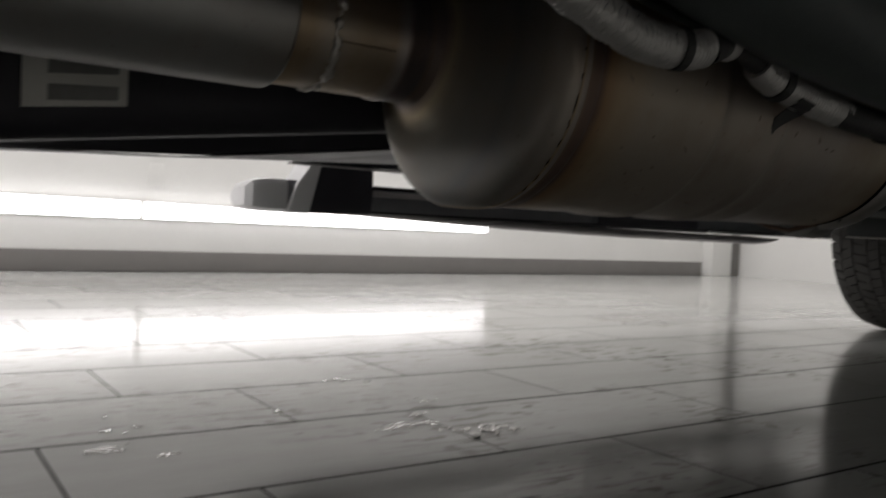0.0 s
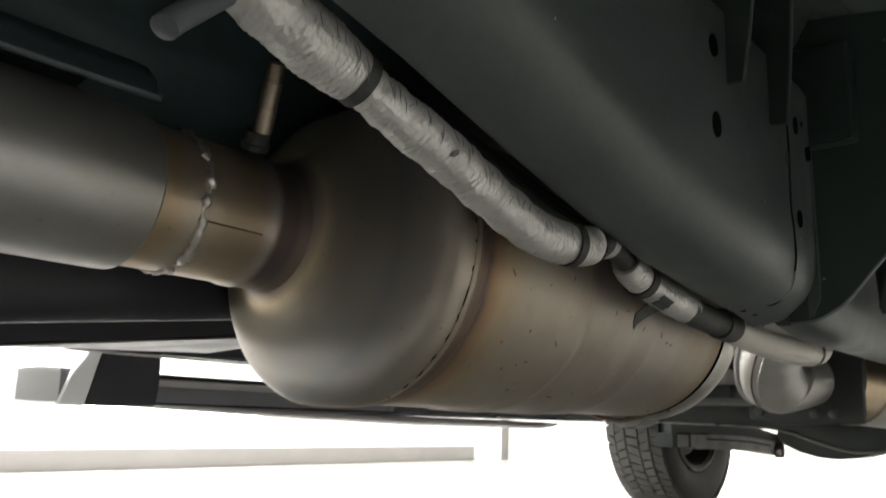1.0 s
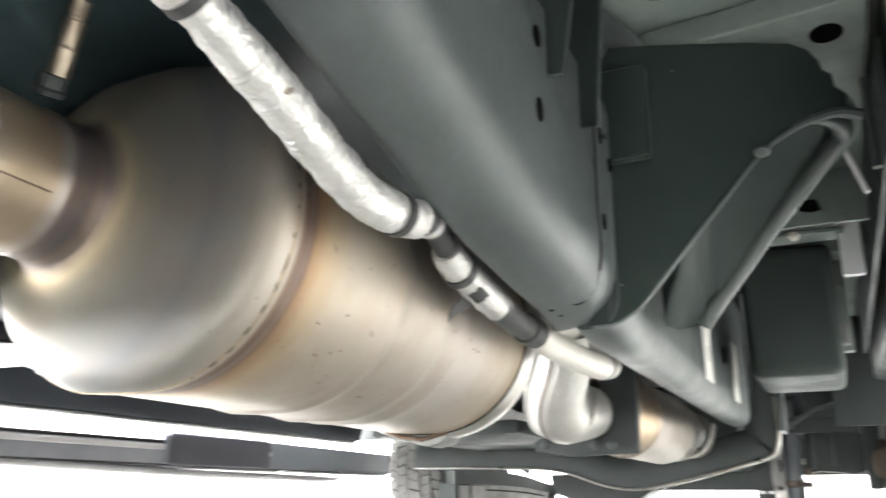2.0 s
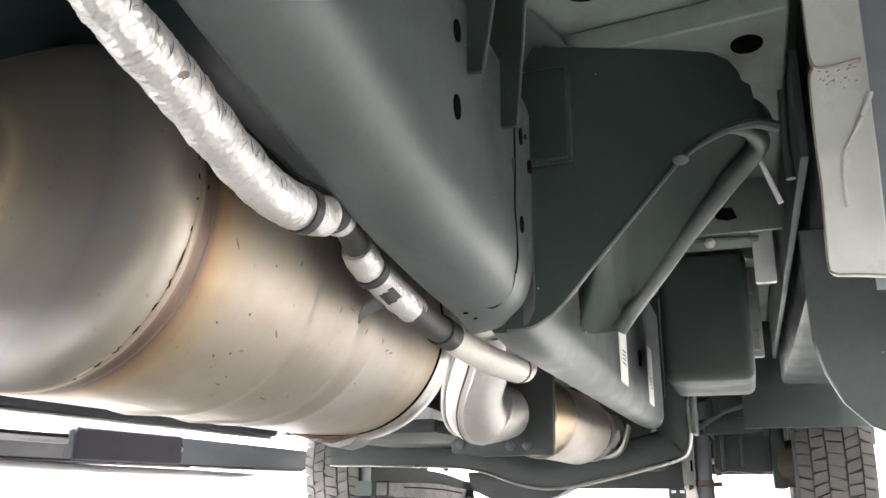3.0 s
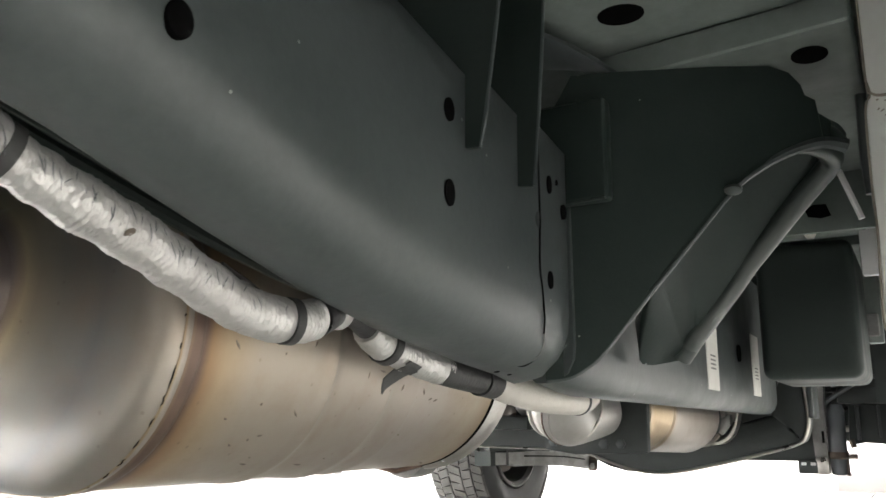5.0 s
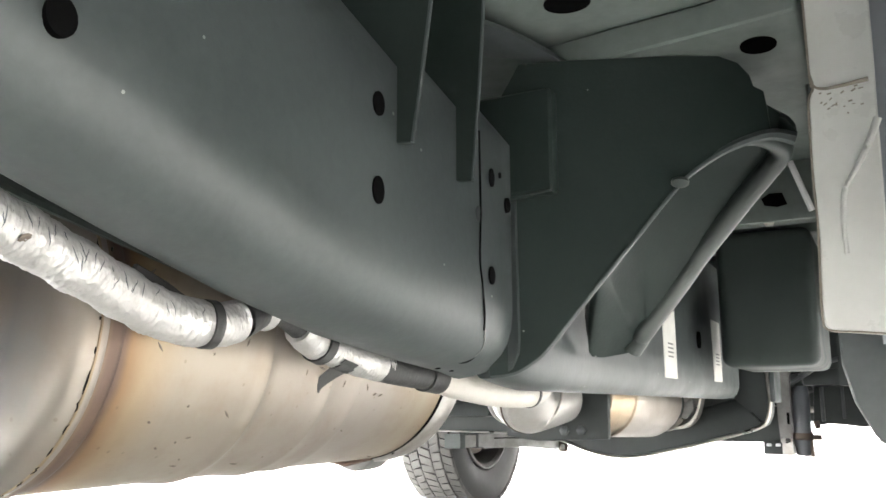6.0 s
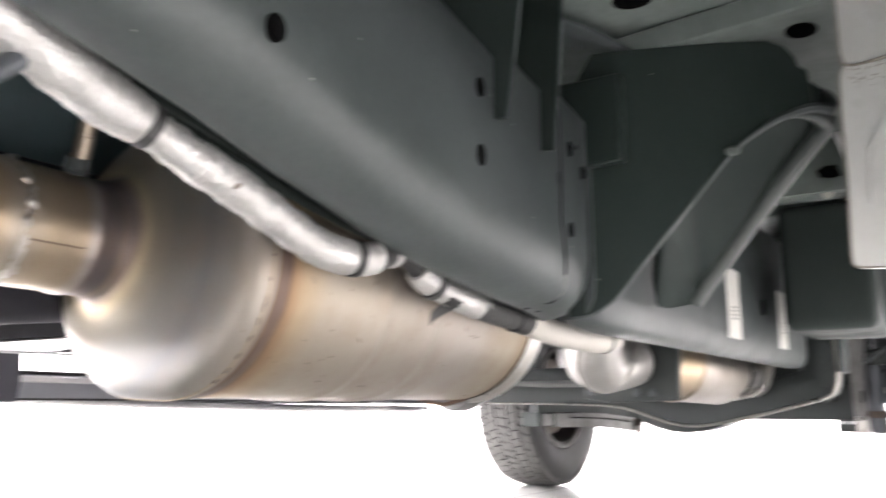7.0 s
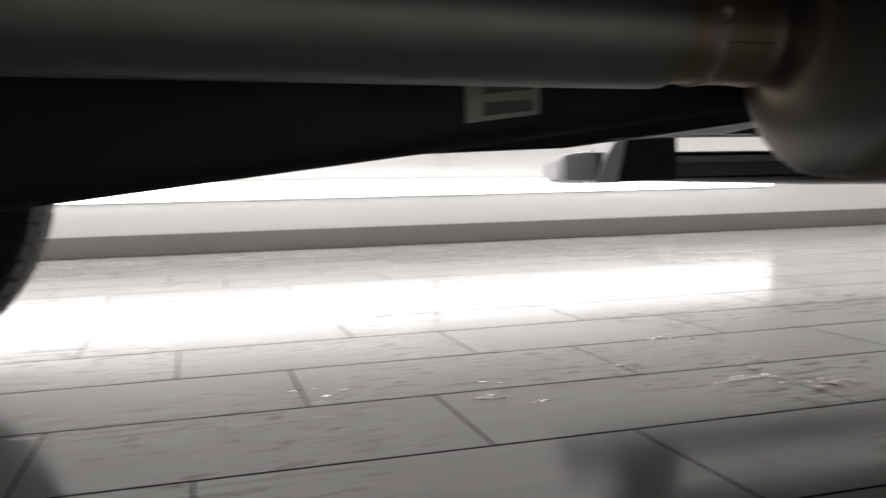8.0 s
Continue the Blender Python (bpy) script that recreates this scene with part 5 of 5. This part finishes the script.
part("tray_bolt", lathe([(0, 0.013), (0.012, 0.013), (0.02, 0.008), (0.026, 0.003)], (4.10, 1.214, 0.297), (0, 0, -1), 8, True), M_RUSTY, tray)
part("tray_bolt", lathe([(0, 0.008), (0.008, 0.008), (0.010, 0.005)], (4.10, 1.30, 0.297), (0, 0, -1), 8, True), M_RUSTY, tray)
part("cross_beam", box(4.12, 4.18, 0.80, 1.004, 0.494, 0.552, 0.008), M_BLACK, sub, "black cross beam")
part("arm_pocket", prism([(0.972, 0.49), (0.980, 0.362), (0.955, 0.356), (0.93, 0.362), (0.875, 0.358), (0.82, 0.350), (0.78, 0.36), (0.78, 0.49)], "x", 4.14, 4.22, 0.006), M_BLACK, sub, "black arm pocket")
part("pocket_rib", box(4.125, 4.14, 0.94, 0.952, 0.37, 0.49, 0.004), M_FRAME, sub)
part("pocket_rib", box(4.125, 4.14, 0.875, 0.884, 0.38, 0.49, 0.004), M_FRAME, sub)
# backdrop added so the gaps of the engine bay read dark
part("bay_plate", box(4.70, 4.72, 0.70, 1.35, 0.36, 0.86, 0.006), M_BLACK, sub, "black backdrop added to darken the engine bay")
part("brace_rod", tube([(4.05, 1.035, 0.500), (4.03, 0.93, 0.566), (4.0, 0.80, 0.60)], 0.008, 10), M_FRAME, sub, "thin slanted brace rod")
coil = [Vector((4.3 + 0.06 * math.cos(a * 0.5), 1.05 + 0.06 * math.sin(a * 0.5), 0.42 + a * 0.0065)) for a in range(70)]
part("coil_spring", tube(coil, 0.008, 8), M_BLACK, truck, "black coil spring")

# ---- wheels ----
R = 0.39


def tyre_mesh():
    prof = [(-0.095, 0.222), (-0.118, 0.235), (-0.133, 0.275), (-0.137, 0.31), (-0.130, 0.35), (-0.118, 0.368), (-0.10, 0.376), (0, 0.379), (0.10, 0.376), (0.118, 0.368), (0.130, 0.35), (0.137, 0.31), (0.133, 0.275), (0.118, 0.235), (0.095, 0.222)]
    prof = [(y * 0.9, r) for y, r in prof]
    return lathe(prof, (0, 0, 0), (0, 1, 0), 64)


def tread_mesh():
    b = bmesh.new()
    rng = random.Random(4)
    for row, (y0, y1) in enumerate(((-0.114, -0.076), (-0.071, -0.030), (-0.025, 0.025), (0.030, 0.071), (0.076, 0.114))):
        n = 66
        for i in range(n):
            a0 = 2 * math.pi * (i + 0.5 * (row % 2)) / n
            da = 2 * math.pi / n * rng.uniform(0.40, 0.46)
            sk = 0.018 * (1 if row % 2 else -1) * rng.uniform(0.2, 1.4)
            lo, hi = 0.372 if abs(y0) < 0.1 and abs(y1) < 0.1 else 0.362, R if row in (1, 2, 3) else R - 0.003
            vs = []
            for r in (lo, hi):
                for y, sgn in ((y0, -1), (y1, 1)):
                    for d in (-da, da):
                        a = a0 + d + sk * sgn
                        drop = 0.007 if abs(y) > 0.11 and r == hi else 0
                        vs.append(b.verts.new((math.cos(a) * (r - drop), y, math.sin(a) * (r - drop))))
            v = vs
            for f in ((4, 5, 7, 6), (0, 1, 5, 4), (2, 3, 7, 6), (0, 2, 6, 4), (1, 3, 7, 5)):
                b.faces.new([v[k] for k in f])
    return b


def rim_mesh():
    return lathe([(-0.105, 0.226), (-0.112, 0.215), (-0.10, 0.205), (-0.02, 0.195), (0.03, 0.19), (0.05, 0.16), (0.055, 0.09), (0.05, 0.05), (0.06, 0.03), (0.062, 0.002)], (0, 0, 0), (0, 1, 0), 48)


tyre_me = mesh_of("tyre", tyre_mesh(), M_RUBBER, True, 30)
tread_me = mesh_of("tread", tread_mesh(), M_TREAD, False)
rim_me = mesh_of("rim", rim_mesh(), M_RIM, True, 30)
disc_me = mesh_of("brake_disc", lathe([(-0.05, 0.06), (-0.05, 0.165), (-0.025, 0.165), (-0.025, 0.06)], (0, 0, 0), (0, 1, 0), 40), M_RUSTY, True, 30)
lip_me = mesh_of("rim_lip", lathe([(-0.1130, 0.2190), (-0.1145, 0.2215), (-0.1130, 0.2250), (-0.1090, 0.2270)], (0, 0, 0), (0, 1, 0), 48), M_CASTING, True, 30)
for wx, wy, turn in ((4.20, 2.385, 0), (4.20, 0.595, 180), (-0.03, 2.385, 0), (-0.03, 0.595, 180)):
    wheel = new("wheel", tyre_me)
    wheel.name = "wheel"
    wheel.parent = truck
    wheel.matrix_parent_inverse = Matrix.Translation(-truck.location)
    wheel.matrix_basis = pose(wx, wy, R, 0, 0, turn)
    tagged(wheel, "black all-terrain tyre on a grey rim")
    for nm, me in (("rim", rim_me), ("rim_lip", lip_me), ("brake_disc", disc_me), ("tread", tread_me)):
        o = new(nm, me)
        o.parent = wheel
        if nm == "tread":
            tagged(o, "blocky all-terrain tread", kind="stuff")
axle = part("rear_axle", tube([(-0.03, 0.7, 0.39), (-0.03, 2.28, 0.39)], 0.05, 20), M_BLACK, truck, "black rear axle tube")
part("differential", lathe([(-0.14, 0.06), (-0.08, 0.13), (0.0, 0.15), (0.08, 0.13), (0.14, 0.06)], (-0.03, 1.49, 0.40), (0, 1, 0), 28, True), M_BLACK, axle)

# ---- cab underside ----
floor_pan = part("cab_floor", box(1.50, 3.5, 0.77, 2.21, 0.819, 0.834, 0.004), M_PAN, truck, "grey undercoated cab floor pan")
part("pan_ledge", prism([(1.676, 0.768), (1.690, 0.854), (1.701, 0.942), (1.715, 1.035), (3.48, 1.035), (3.48, 0.768)], "z", 0.784, 0.818, 0.006, 3), M_PAN, floor_pan, "lower ledge of the floor pan")
part("pan_flange", prism([(1.575, 1.046), (1.610, 1.030), (1.665, 1.016), (1.737, 1.002), (1.738, 1.030), (1.705, 1.037), (1.680, 1.039), (1.652, 1.078), (1.58, 1.08)], "z", 0.790, 0.796, 0.002), M_FRAME, floor_pan, "folded grey flange")
# dark plug paints the shaded recess between mount and pan
part("mount_bush", lathe([(0, 0.030), (0.004, 0.034), (0.030, 0.034), (0.034, 0.028)], (1.715, 0.975, 0.783), (0, 0, 1), 24, True), M_BLACK, floor_pan, "dark plug standing for shade in the pan's recess")
for hx, hy, hz, a, b_ in ((1.742, 0.812, 0.7825, 0.021, 0.018), (1.628, 0.976, 0.8175, 0.021, 0.024)):
    ring = [(hx + math.cos(2 * math.pi * i / 20) * a, hy + math.sin(2 * math.pi * i / 20) * b_) for i in range(20)]
    part("pan_hole", prism(ring, "z", hz, hz + 0.006), M_VOID, floor_pan, "dark oval hole")
part("sill_wall", box(1.80, 3.4, 0.755, 0.765, 0.66, 0.80, 0.003), M_FRAME, floor_pan, "dark inner sill wall")
part("sill_crease", tube([(1.86, 0.772, 0.775), (1.87, 0.774, 0.70), (1.87, 0.772, 0.66)], 0.006, 10), M_FRAME, floor_pan, "pressed upright crease")
part("sill_strut", tube([(1.90, 0.804, 0.700), (1.90, 0.785, 0.640)], 0.0035, 8), M_PALE, floor_pan, "bright slanted strut")
inner = part("inner_panel", box(2.19, 2.20, 0.77, 0.99, 0.692, 0.782, 0.003), M_PAN, floor_pan, "grey panel with a punched opening")
part("panel_opening", prism([(0.836, 0.716), (0.850, 0.713), (0.868, 0.717), (0.872, 0.728), (0.860, 0.735), (0.842, 0.734)], "x", 2.1885, 2.196), M_VOID, inner, "dark punched opening")
toe = part("toe_panel", box(2.55, 2.57, 0.76, 1.04, 0.74, 0.97, 0.004), M_PAN, truck, "pale grey toe panel with an opening")
part("opening", box(2.545, 2.552, 0.86, 0.92, 0.79, 0.825, 0.006), M_VOID, toe)

# rear corner of the cab
def slant(y, z, out=0.0):
    """A point of the cab corner's rear face, out metres behind it."""
    return Vector((1.63 - out, y, z))


def panel(points, out0, out1, bm=None):
    b = bmesh.new()
    va = [b.verts.new(slant(y, z, out0)) for y, z in points]
    vb = [b.verts.new(slant(y, z, out1)) for y, z in points]
    b.faces.new(va)
    b.faces.new(vb)
    for i in range(len(va)):
        k = (i + 1) % len(va)
        b.faces.new((va[i], va[k], vb[k], vb[i]))
    bmesh.ops.recalc_face_normals(b, faces=b.faces)
    bevelled(b, 0.0015, 1, 40)
    return join(bm, b)


corner = part("cab_corner", panel([(0.7665, 0.492), (0.7655, 0.53), (0.7645, 0.567), (0.7649, 0.611), (0.764, 0.659), (0.7633, 0.675), (0.759, 0.688), (0.7612, 0.702), (0.761, 0.95), (0.708, 0.95), (0.7109, 0.708), (0.7123, 0.65), (0.7135, 0.58), (0.7155, 0.514), (0.60, 0.505), (0.60, 0.470), (0.705, 0.4735), (0.74, 0.4775), (0.7615, 0.4795), (0.7655, 0.484)], -0.012, 0.0), M_WHITE, truck, "white painted cab corner with stained seam sealer")
fold = [slant(y, z, 0.0005) for y, z in ((0.7126, 0.653), (0.7195, 0.636), (0.7278, 0.619), (0.7368, 0.6046), (0.7424, 0.5924), (0.745, 0.567), (0.7443, 0.5416))]
part("panel_fold", tube(spline(fold, 4), lambda u: 0.0032 * (1 - 0.5 * u), 10, squash=0.8), M_WHITE, corner, "soft pressed fold")
part("seam_sealer", tube(spline([slant(y, z, 0.0003) for y, z in ((0.7612, 0.700), (0.7585, 0.6895), (0.752, 0.6855), (0.7407, 0.6855), (0.729, 0.6865))], 4), lambda u: 0.0012 + 0.0016 * u, 8, squash=0.6), M_RUST, corner, "brown stained sealer")
part("seam_sealer", tube(spline([slant(y, z, 0.0003) for y, z in ((0.731, 0.6862), (0.724, 0.6870), (0.7165, 0.6878))], 4), lambda u: 0.0040 * (0.8 + 0.2 * u), 10, squash=0.5), M_RUST, corner)
drng = random.Random(3)
for _ in range(20):
    y, z = drng.uniform(0.722, 0.757), drng.choice((drng.gauss(0.681, 0.0015), drng.gauss(0.669, 0.003)))
    p = slant(y, z, 0.0002)
    part("stain_fleck", tube([p, p + Vector((0, -0.004 * drng.random(), 0.002 * drng.random()))], drng.uniform(0.0004, 0.0009), 5), M_RUST, corner)
part("edge_sealer", tube(spline([slant(y, z, 0.0005) for y, z in ((0.761, 0.90), (0.7612, 0.71), (0.759, 0.688), (0.7637, 0.673), (0.765, 0.61), (0.7645, 0.567), (0.7662, 0.523), (0.767, 0.491), (0.763, 0.4805), (0.740, 0.4778), (0.705, 0.4738))], 5), 0.0010, 6), M_RUST, corner, "dirty edge sealer")
part("sill_box", box(1.70, 3.55, 0.50, 0.742, 0.60, 0.90, 0.02), M_FRAME, corner, "grey inner sill")
far_sill = part("far_sill", prism([(2.44, 0.79), (2.485, 0.50), (2.495, 0.474), (2.52, 0.468), (2.52, 0.79)], "x", 1.60, 3.58, 0.004), M_SILL, truck, "dark inner side of the far sill")
part("sill_lip", box(1.60, 3.58, 2.500, 2.528, 0.462, 0.4675, 0.002), M_SATIN, far_sill, "pale folded sill lip")
for bx in (1.72, 1.80, 2.3, 2.9):
    part("sill_bolt", lathe([(0, 0.009), (0.006, 0.009), (0.008, 0.006)], (bx, 2.507, 0.473), (0, 0, -1), 8, True), M_STEEL, far_sill)
part("recess_panel", prism([(0.725, 0.95), (0.725, 0.47), (0.52, 0.46), (0.52, 0.95)], "x", 1.66, 1.665), M_CAP, corner, "grey panel behind the corner")
guard = part("splash_guard", prism([(0.771, 0.60), (0.768, 0.463), (0.759, 0.424), (0.742, 0.389), (0.716, 0.362), (0.69, 0.350), (0.55, 0.34), (0.52, 0.60)], "x", 1.89, 1.902, 0.005, 3), M_FRAME, truck, "smooth grey plastic splash guard")
CAP = [(0.665, 0.72), (0.6832, 0.6775), (0.6936, 0.659), (0.7017, 0.640), (0.7066, 0.620), (0.7081, 0.600), (0.7071, 0.579), (0.7031, 0.563), (0.7022, 0.543), (0.6987, 0.5255), (0.7032, 0.516), (0.7135, 0.496), (0.7175, 0.488)]
cap = part("sill_cap", sheet([[(1.457 + dx, y - dy, z) for y, z in CAP] for dx, dy in ((0.02, 0.0005), (0.004, -0.0003), (0.0, 0.001), (-0.004, 0.004), (-0.005, 0.009), (-0.002, 0.013), (0.004, 0.018), (0.003, 0.026), (0.016, 0.033))], 0.003), M_CAP, truck, "blue-grey moulded sill cap, hollow inside", angle=70)
# dark sheet stands in for the shade inside the cap
part("cap_back", prism([(0.682, 0.78), (0.686, 0.53), (0.712, 0.488), (0.60, 0.486), (0.60, 0.78)], "x", 1.50, 1.505), M_GREYPL, cap, "dark sheet standing for shade in the cap's hollow")
flap = part("step_flap", prism([(0.7105, 0.475), (0.7095, 0.488), (0.704, 0.502), (0.672, 0.545), (0.62, 0.60), (0.62, 0.463)], "x", 1.486, 1.492, 0.001, 1), M_CAP, truck, "pale grey step flap with a bright metal edge")
part("flap_edge", tube(spline([(1.484, 0.64, 0.467), (1.484, 0.69, 0.471), (1.484, 0.708, 0.474), (1.484, 0.7095, 0.487), (1.484, 0.703, 0.503), (1.484, 0.672, 0.546), (1.484, 0.63, 0.590)], 5), 0.003, 8), M_CHROME, flap, "bright bent metal edge")

# black box ahead of the mount
can = part("vapour_canister", box(2.46, 2.76, 0.826, 0.992, 0.490, 0.738, 0.024, 5), M_BOX, truck, "black plastic vapour canister")
part("bright_strip", box(2.792, 2.799, 0.812, 0.828, 0.722, 0.825, 0.002, 1), M_CASTING, can, "bare steel strip beside the canister")
part("strip_slot", box(2.790, 2.7925, 0.817, 0.823, 0.785, 0.805, 0.0005, 1), M_VOID, can)
part("bright_tab", box(2.792, 2.799, 0.806, 0.830, 0.592, 0.640, 0.003, 1), M_CASTING, can, "bare steel tab")
part("canister_bracket", box(2.40, 2.46, 0.80, 0.99, 0.7385, 0.7465, 0.003), M_PAN, can, "grey bracket strip")
bolt("bolt", (2.395, 0.886, 0.736), (-1, 0, -0.5), 0.007, can, M_STEEL)
part("bracket_leg", box(2.42, 2.44, 0.775, 0.812, 0.66, 0.80, 0.004), M_PALE, can)
part("bracket_leg", box(2.80, 2.83, 0.80, 0.83, 0.58, 0.85, 0.004), M_PAN, can)

# front wheel arch liner and inner wing
part("arch_liner", sheet([[(4.19 + math.cos(a) * 0.55, y, 0.45 + math.sin(a) * 0.50) for y in (0.36, 0.60, 0.86)] for a in [math.pi * (0.02 + 0.96 * i / 14) for i in range(15)]], 0.006), M_BLACK, truck, "black wheel arch liner")
# rear liners added to keep lamp light off the near rail
for ys in ((0.47, 0.64, 0.82), (2.16, 2.34, 2.51)):
    part("arch_liner", sheet([[(-0.03 + math.cos(a) * 0.52, y, 0.42 + math.sin(a) * 0.50) for y in ys] for a in [math.pi * (0.06 + 0.88 * i / 14) for i in range(15)]], 0.006), M_BLACK, truck, "black rear wheel arch liner, added to block light")
part("arch_liner", sheet([[(4.19 + math.cos(a) * 0.55, y, 0.45 + math.sin(a) * 0.50) for y in (2.12, 2.38, 2.62)] for a in [math.pi * (0.02 + 0.96 * i / 14) for i in range(15)]], 0.006), M_BLACK, truck, "black wheel arch liner")

# bed underside, engine bay cover and body skin that shade the underside
bed = part("bed_floor", box(-1.5, 1.50, 0.50, 2.48, 0.93, 0.96, 0.01), M_BED, truck, "dark primed bed underside with cross ribs")
for bx in (-1.2, -0.7, -0.2, 0.3, 0.8, 1.2):
    part("bed_rib", box(bx - 0.05, bx + 0.05, 0.55, 2.43, 0.87, 0.932, 0.01), M_BED, bed)
part("engine_tray", box(3.5, 5.2, 0.50, 2.48, 0.86, 0.90, 0.01), M_BLACK, truck, "black plate that darkens the engine bay")
# near side reaches lower, out of view, to darken the rail
for y0, y1, low in ((0.46, 0.50, 0.50), (2.48, 2.52, 0.60)):
    part("body_side", prism([(-1.5, 0.72), (-0.55, 0.72), (-0.5, 0.95), (0.45, 0.95), (0.5, low + 0.02), (1.64, low), (3.55, 0.60), (3.62, 0.98), (4.76, 0.98), (4.8, 0.62), (5.2, 0.62), (5.2, 1.2), (3.6, 1.3), (-1.5, 1.3)], "y", y0, y1, 0.006), M_WHITE, truck, "unseen white upper body, added to shade the underside side")
# upper body is out of view, added to block light from above
part("body_top", prism([(-1.5, 0.97), (5.2, 0.97), (5.2, 1.15), (4.9, 1.25), (3.7, 1.32), (3.0, 1.86), (2.6, 1.92), (1.75, 1.92), (1.5, 1.86), (1.45, 1.32), (-1.5, 1.32)], "y", 0.501, 2.479, 0.03, 3), M_WHITE, truck, "unseen white upper body, added to shade the underside")

# ---- residue on the floor ----
def residue(spots, seed):
    rng = random.Random(seed)
    b = bmesh.new()
    for cx, cy, sx, sy, n in spots:
        for _ in range(n):
            x, y = rng.gauss(cx, sx), rng.gauss(cy, sy)
            a, l, w = rng.gauss(0.2, 0.7), 0.0020 + 0.0095 * rng.random() ** 2, rng.uniform(0.0012, 0.0040)
            c, s = math.cos(a), math.sin(a)
            base = [(x + c * u - s * v, y + s * u + c * v) for u, v in ((-l, -w * 0.3), (0, -w), (l, -w * 0.2), (l * 0.6, w), (-l * 0.7, w * 0.8))]
            h = rng.uniform(0.0010, 0.0022)
            lo = [b.verts.new((px, py, 0.0002)) for px, py in base]
            hi = [b.verts.new((px * 0.93 + x * 0.07, py * 0.93 + y * 0.07, max(0.0003, h - (py - y) * rng.uniform(-0.04, 0.14)))) for px, py in base]
            b.faces.new(hi)
            for i in range(5):
                j = (i + 1) % 5
                b.faces.new((lo[i], lo[j], hi[j], hi[i]))
    return b


# ---- floor tiles ----
floor = tagged(part("floor", box(WALL_L, WALL_R, WALL_B, WALL_Y, -0.1, -0.0003), M_GROUT, None, "pale stone tile floor with thin dark joints"), category="floor", kind="structure")
PX, PY, GAP, THIN = 0.601, 0.2935, 0.0020, 0.0032


def tile_block(b, x0, x1, y0, y1):
    c = 0.0002
    lo = [b.verts.new(p) for p in ((x0, y0, -0.004), (x1, y0, -0.004), (x1, y1, -0.004), (x0, y1, -0.004))]
    md = [b.verts.new(p) for p in ((x0, y0, -0.0003), (x1, y0, -0.0003), (x1, y1, -0.0003), (x0, y1, -0.0003))]
    hi = [b.verts.new(p) for p in ((x0 + c, y0 + c, 0), (x1 - c, y0 + c, 0), (x1 - c, y1 - c, 0), (x0 + c, y1 - c, 0))]
    b.faces.new(hi)
    for r0, r1 in ((lo, md), (md, hi)):
        for i in range(4):
            j = (i + 1) % 4
            b.faces.new((r0[i], r0[j], r1[j], r1[i]))


b = bmesh.new()
tile_block(b, -PX / 2 + GAP, PX / 2 - GAP, -PY / 2 + THIN, PY / 2 - THIN)
tile_me = mesh_of("tile", b, M_TILE, False)
rest = bmesh.new()
rng = random.Random(2)
for r in range(-21, 14):
    y0 = 1.661 + PY * r
    if y0 < WALL_B or y0 + PY > WALL_Y + 0.05:
        continue
    first = (0.395 - 0.21 * r) % PX - PX * 12
    for k in range(24):
        x0 = first + PX * k
        if x0 < WALL_L or x0 > WALL_R - 0.1:
            continue
        x1 = min(x0 + PX, WALL_R)
        if -0.4 < x0 < 6.6 and 1.0 < y0 < 5.3 and x1 - x0 > 0.59:
            o = new("tile", tile_me)
            o.parent = floor
            o.location = (x0 + PX / 2, y0 + PY / 2, rng.uniform(-0.0001, 0.0001))
        else:
            tile_block(rest, x0 + GAP, x1 - GAP, y0 + THIN, min(y0 + PY, WALL_Y) - THIN)
tagged(part("outer_tiles", rest, M_TILE, floor, "", False), kind="stuff")
tagged(part("floor_residue", residue([(1.535, 1.858, 0.024, 0.010, 34), (1.50, 1.850, 0.008, 0.003, 5), (1.585, 1.92, 0.014, 0.006, 6), (1.672, 2.01, 0.016, 0.010, 7), (1.655, 1.790, 0.034, 0.016, 42), (1.070, 1.908, 0.015, 0.009, 22), (1.152, 1.851, 0.008, 0.003, 5), (1.387, 2.035, 0.012, 0.005, 5), (1.08, 2.06, 0.03, 0.05, 6), (1.63, 2.25, 0.03, 0.02, 8), (0.85, 2.06, 0.06, 0.03, 6)], 5), M_FLAKE, None, "dried white residue flakes on the tile floor"), category="residue", kind="stuff")
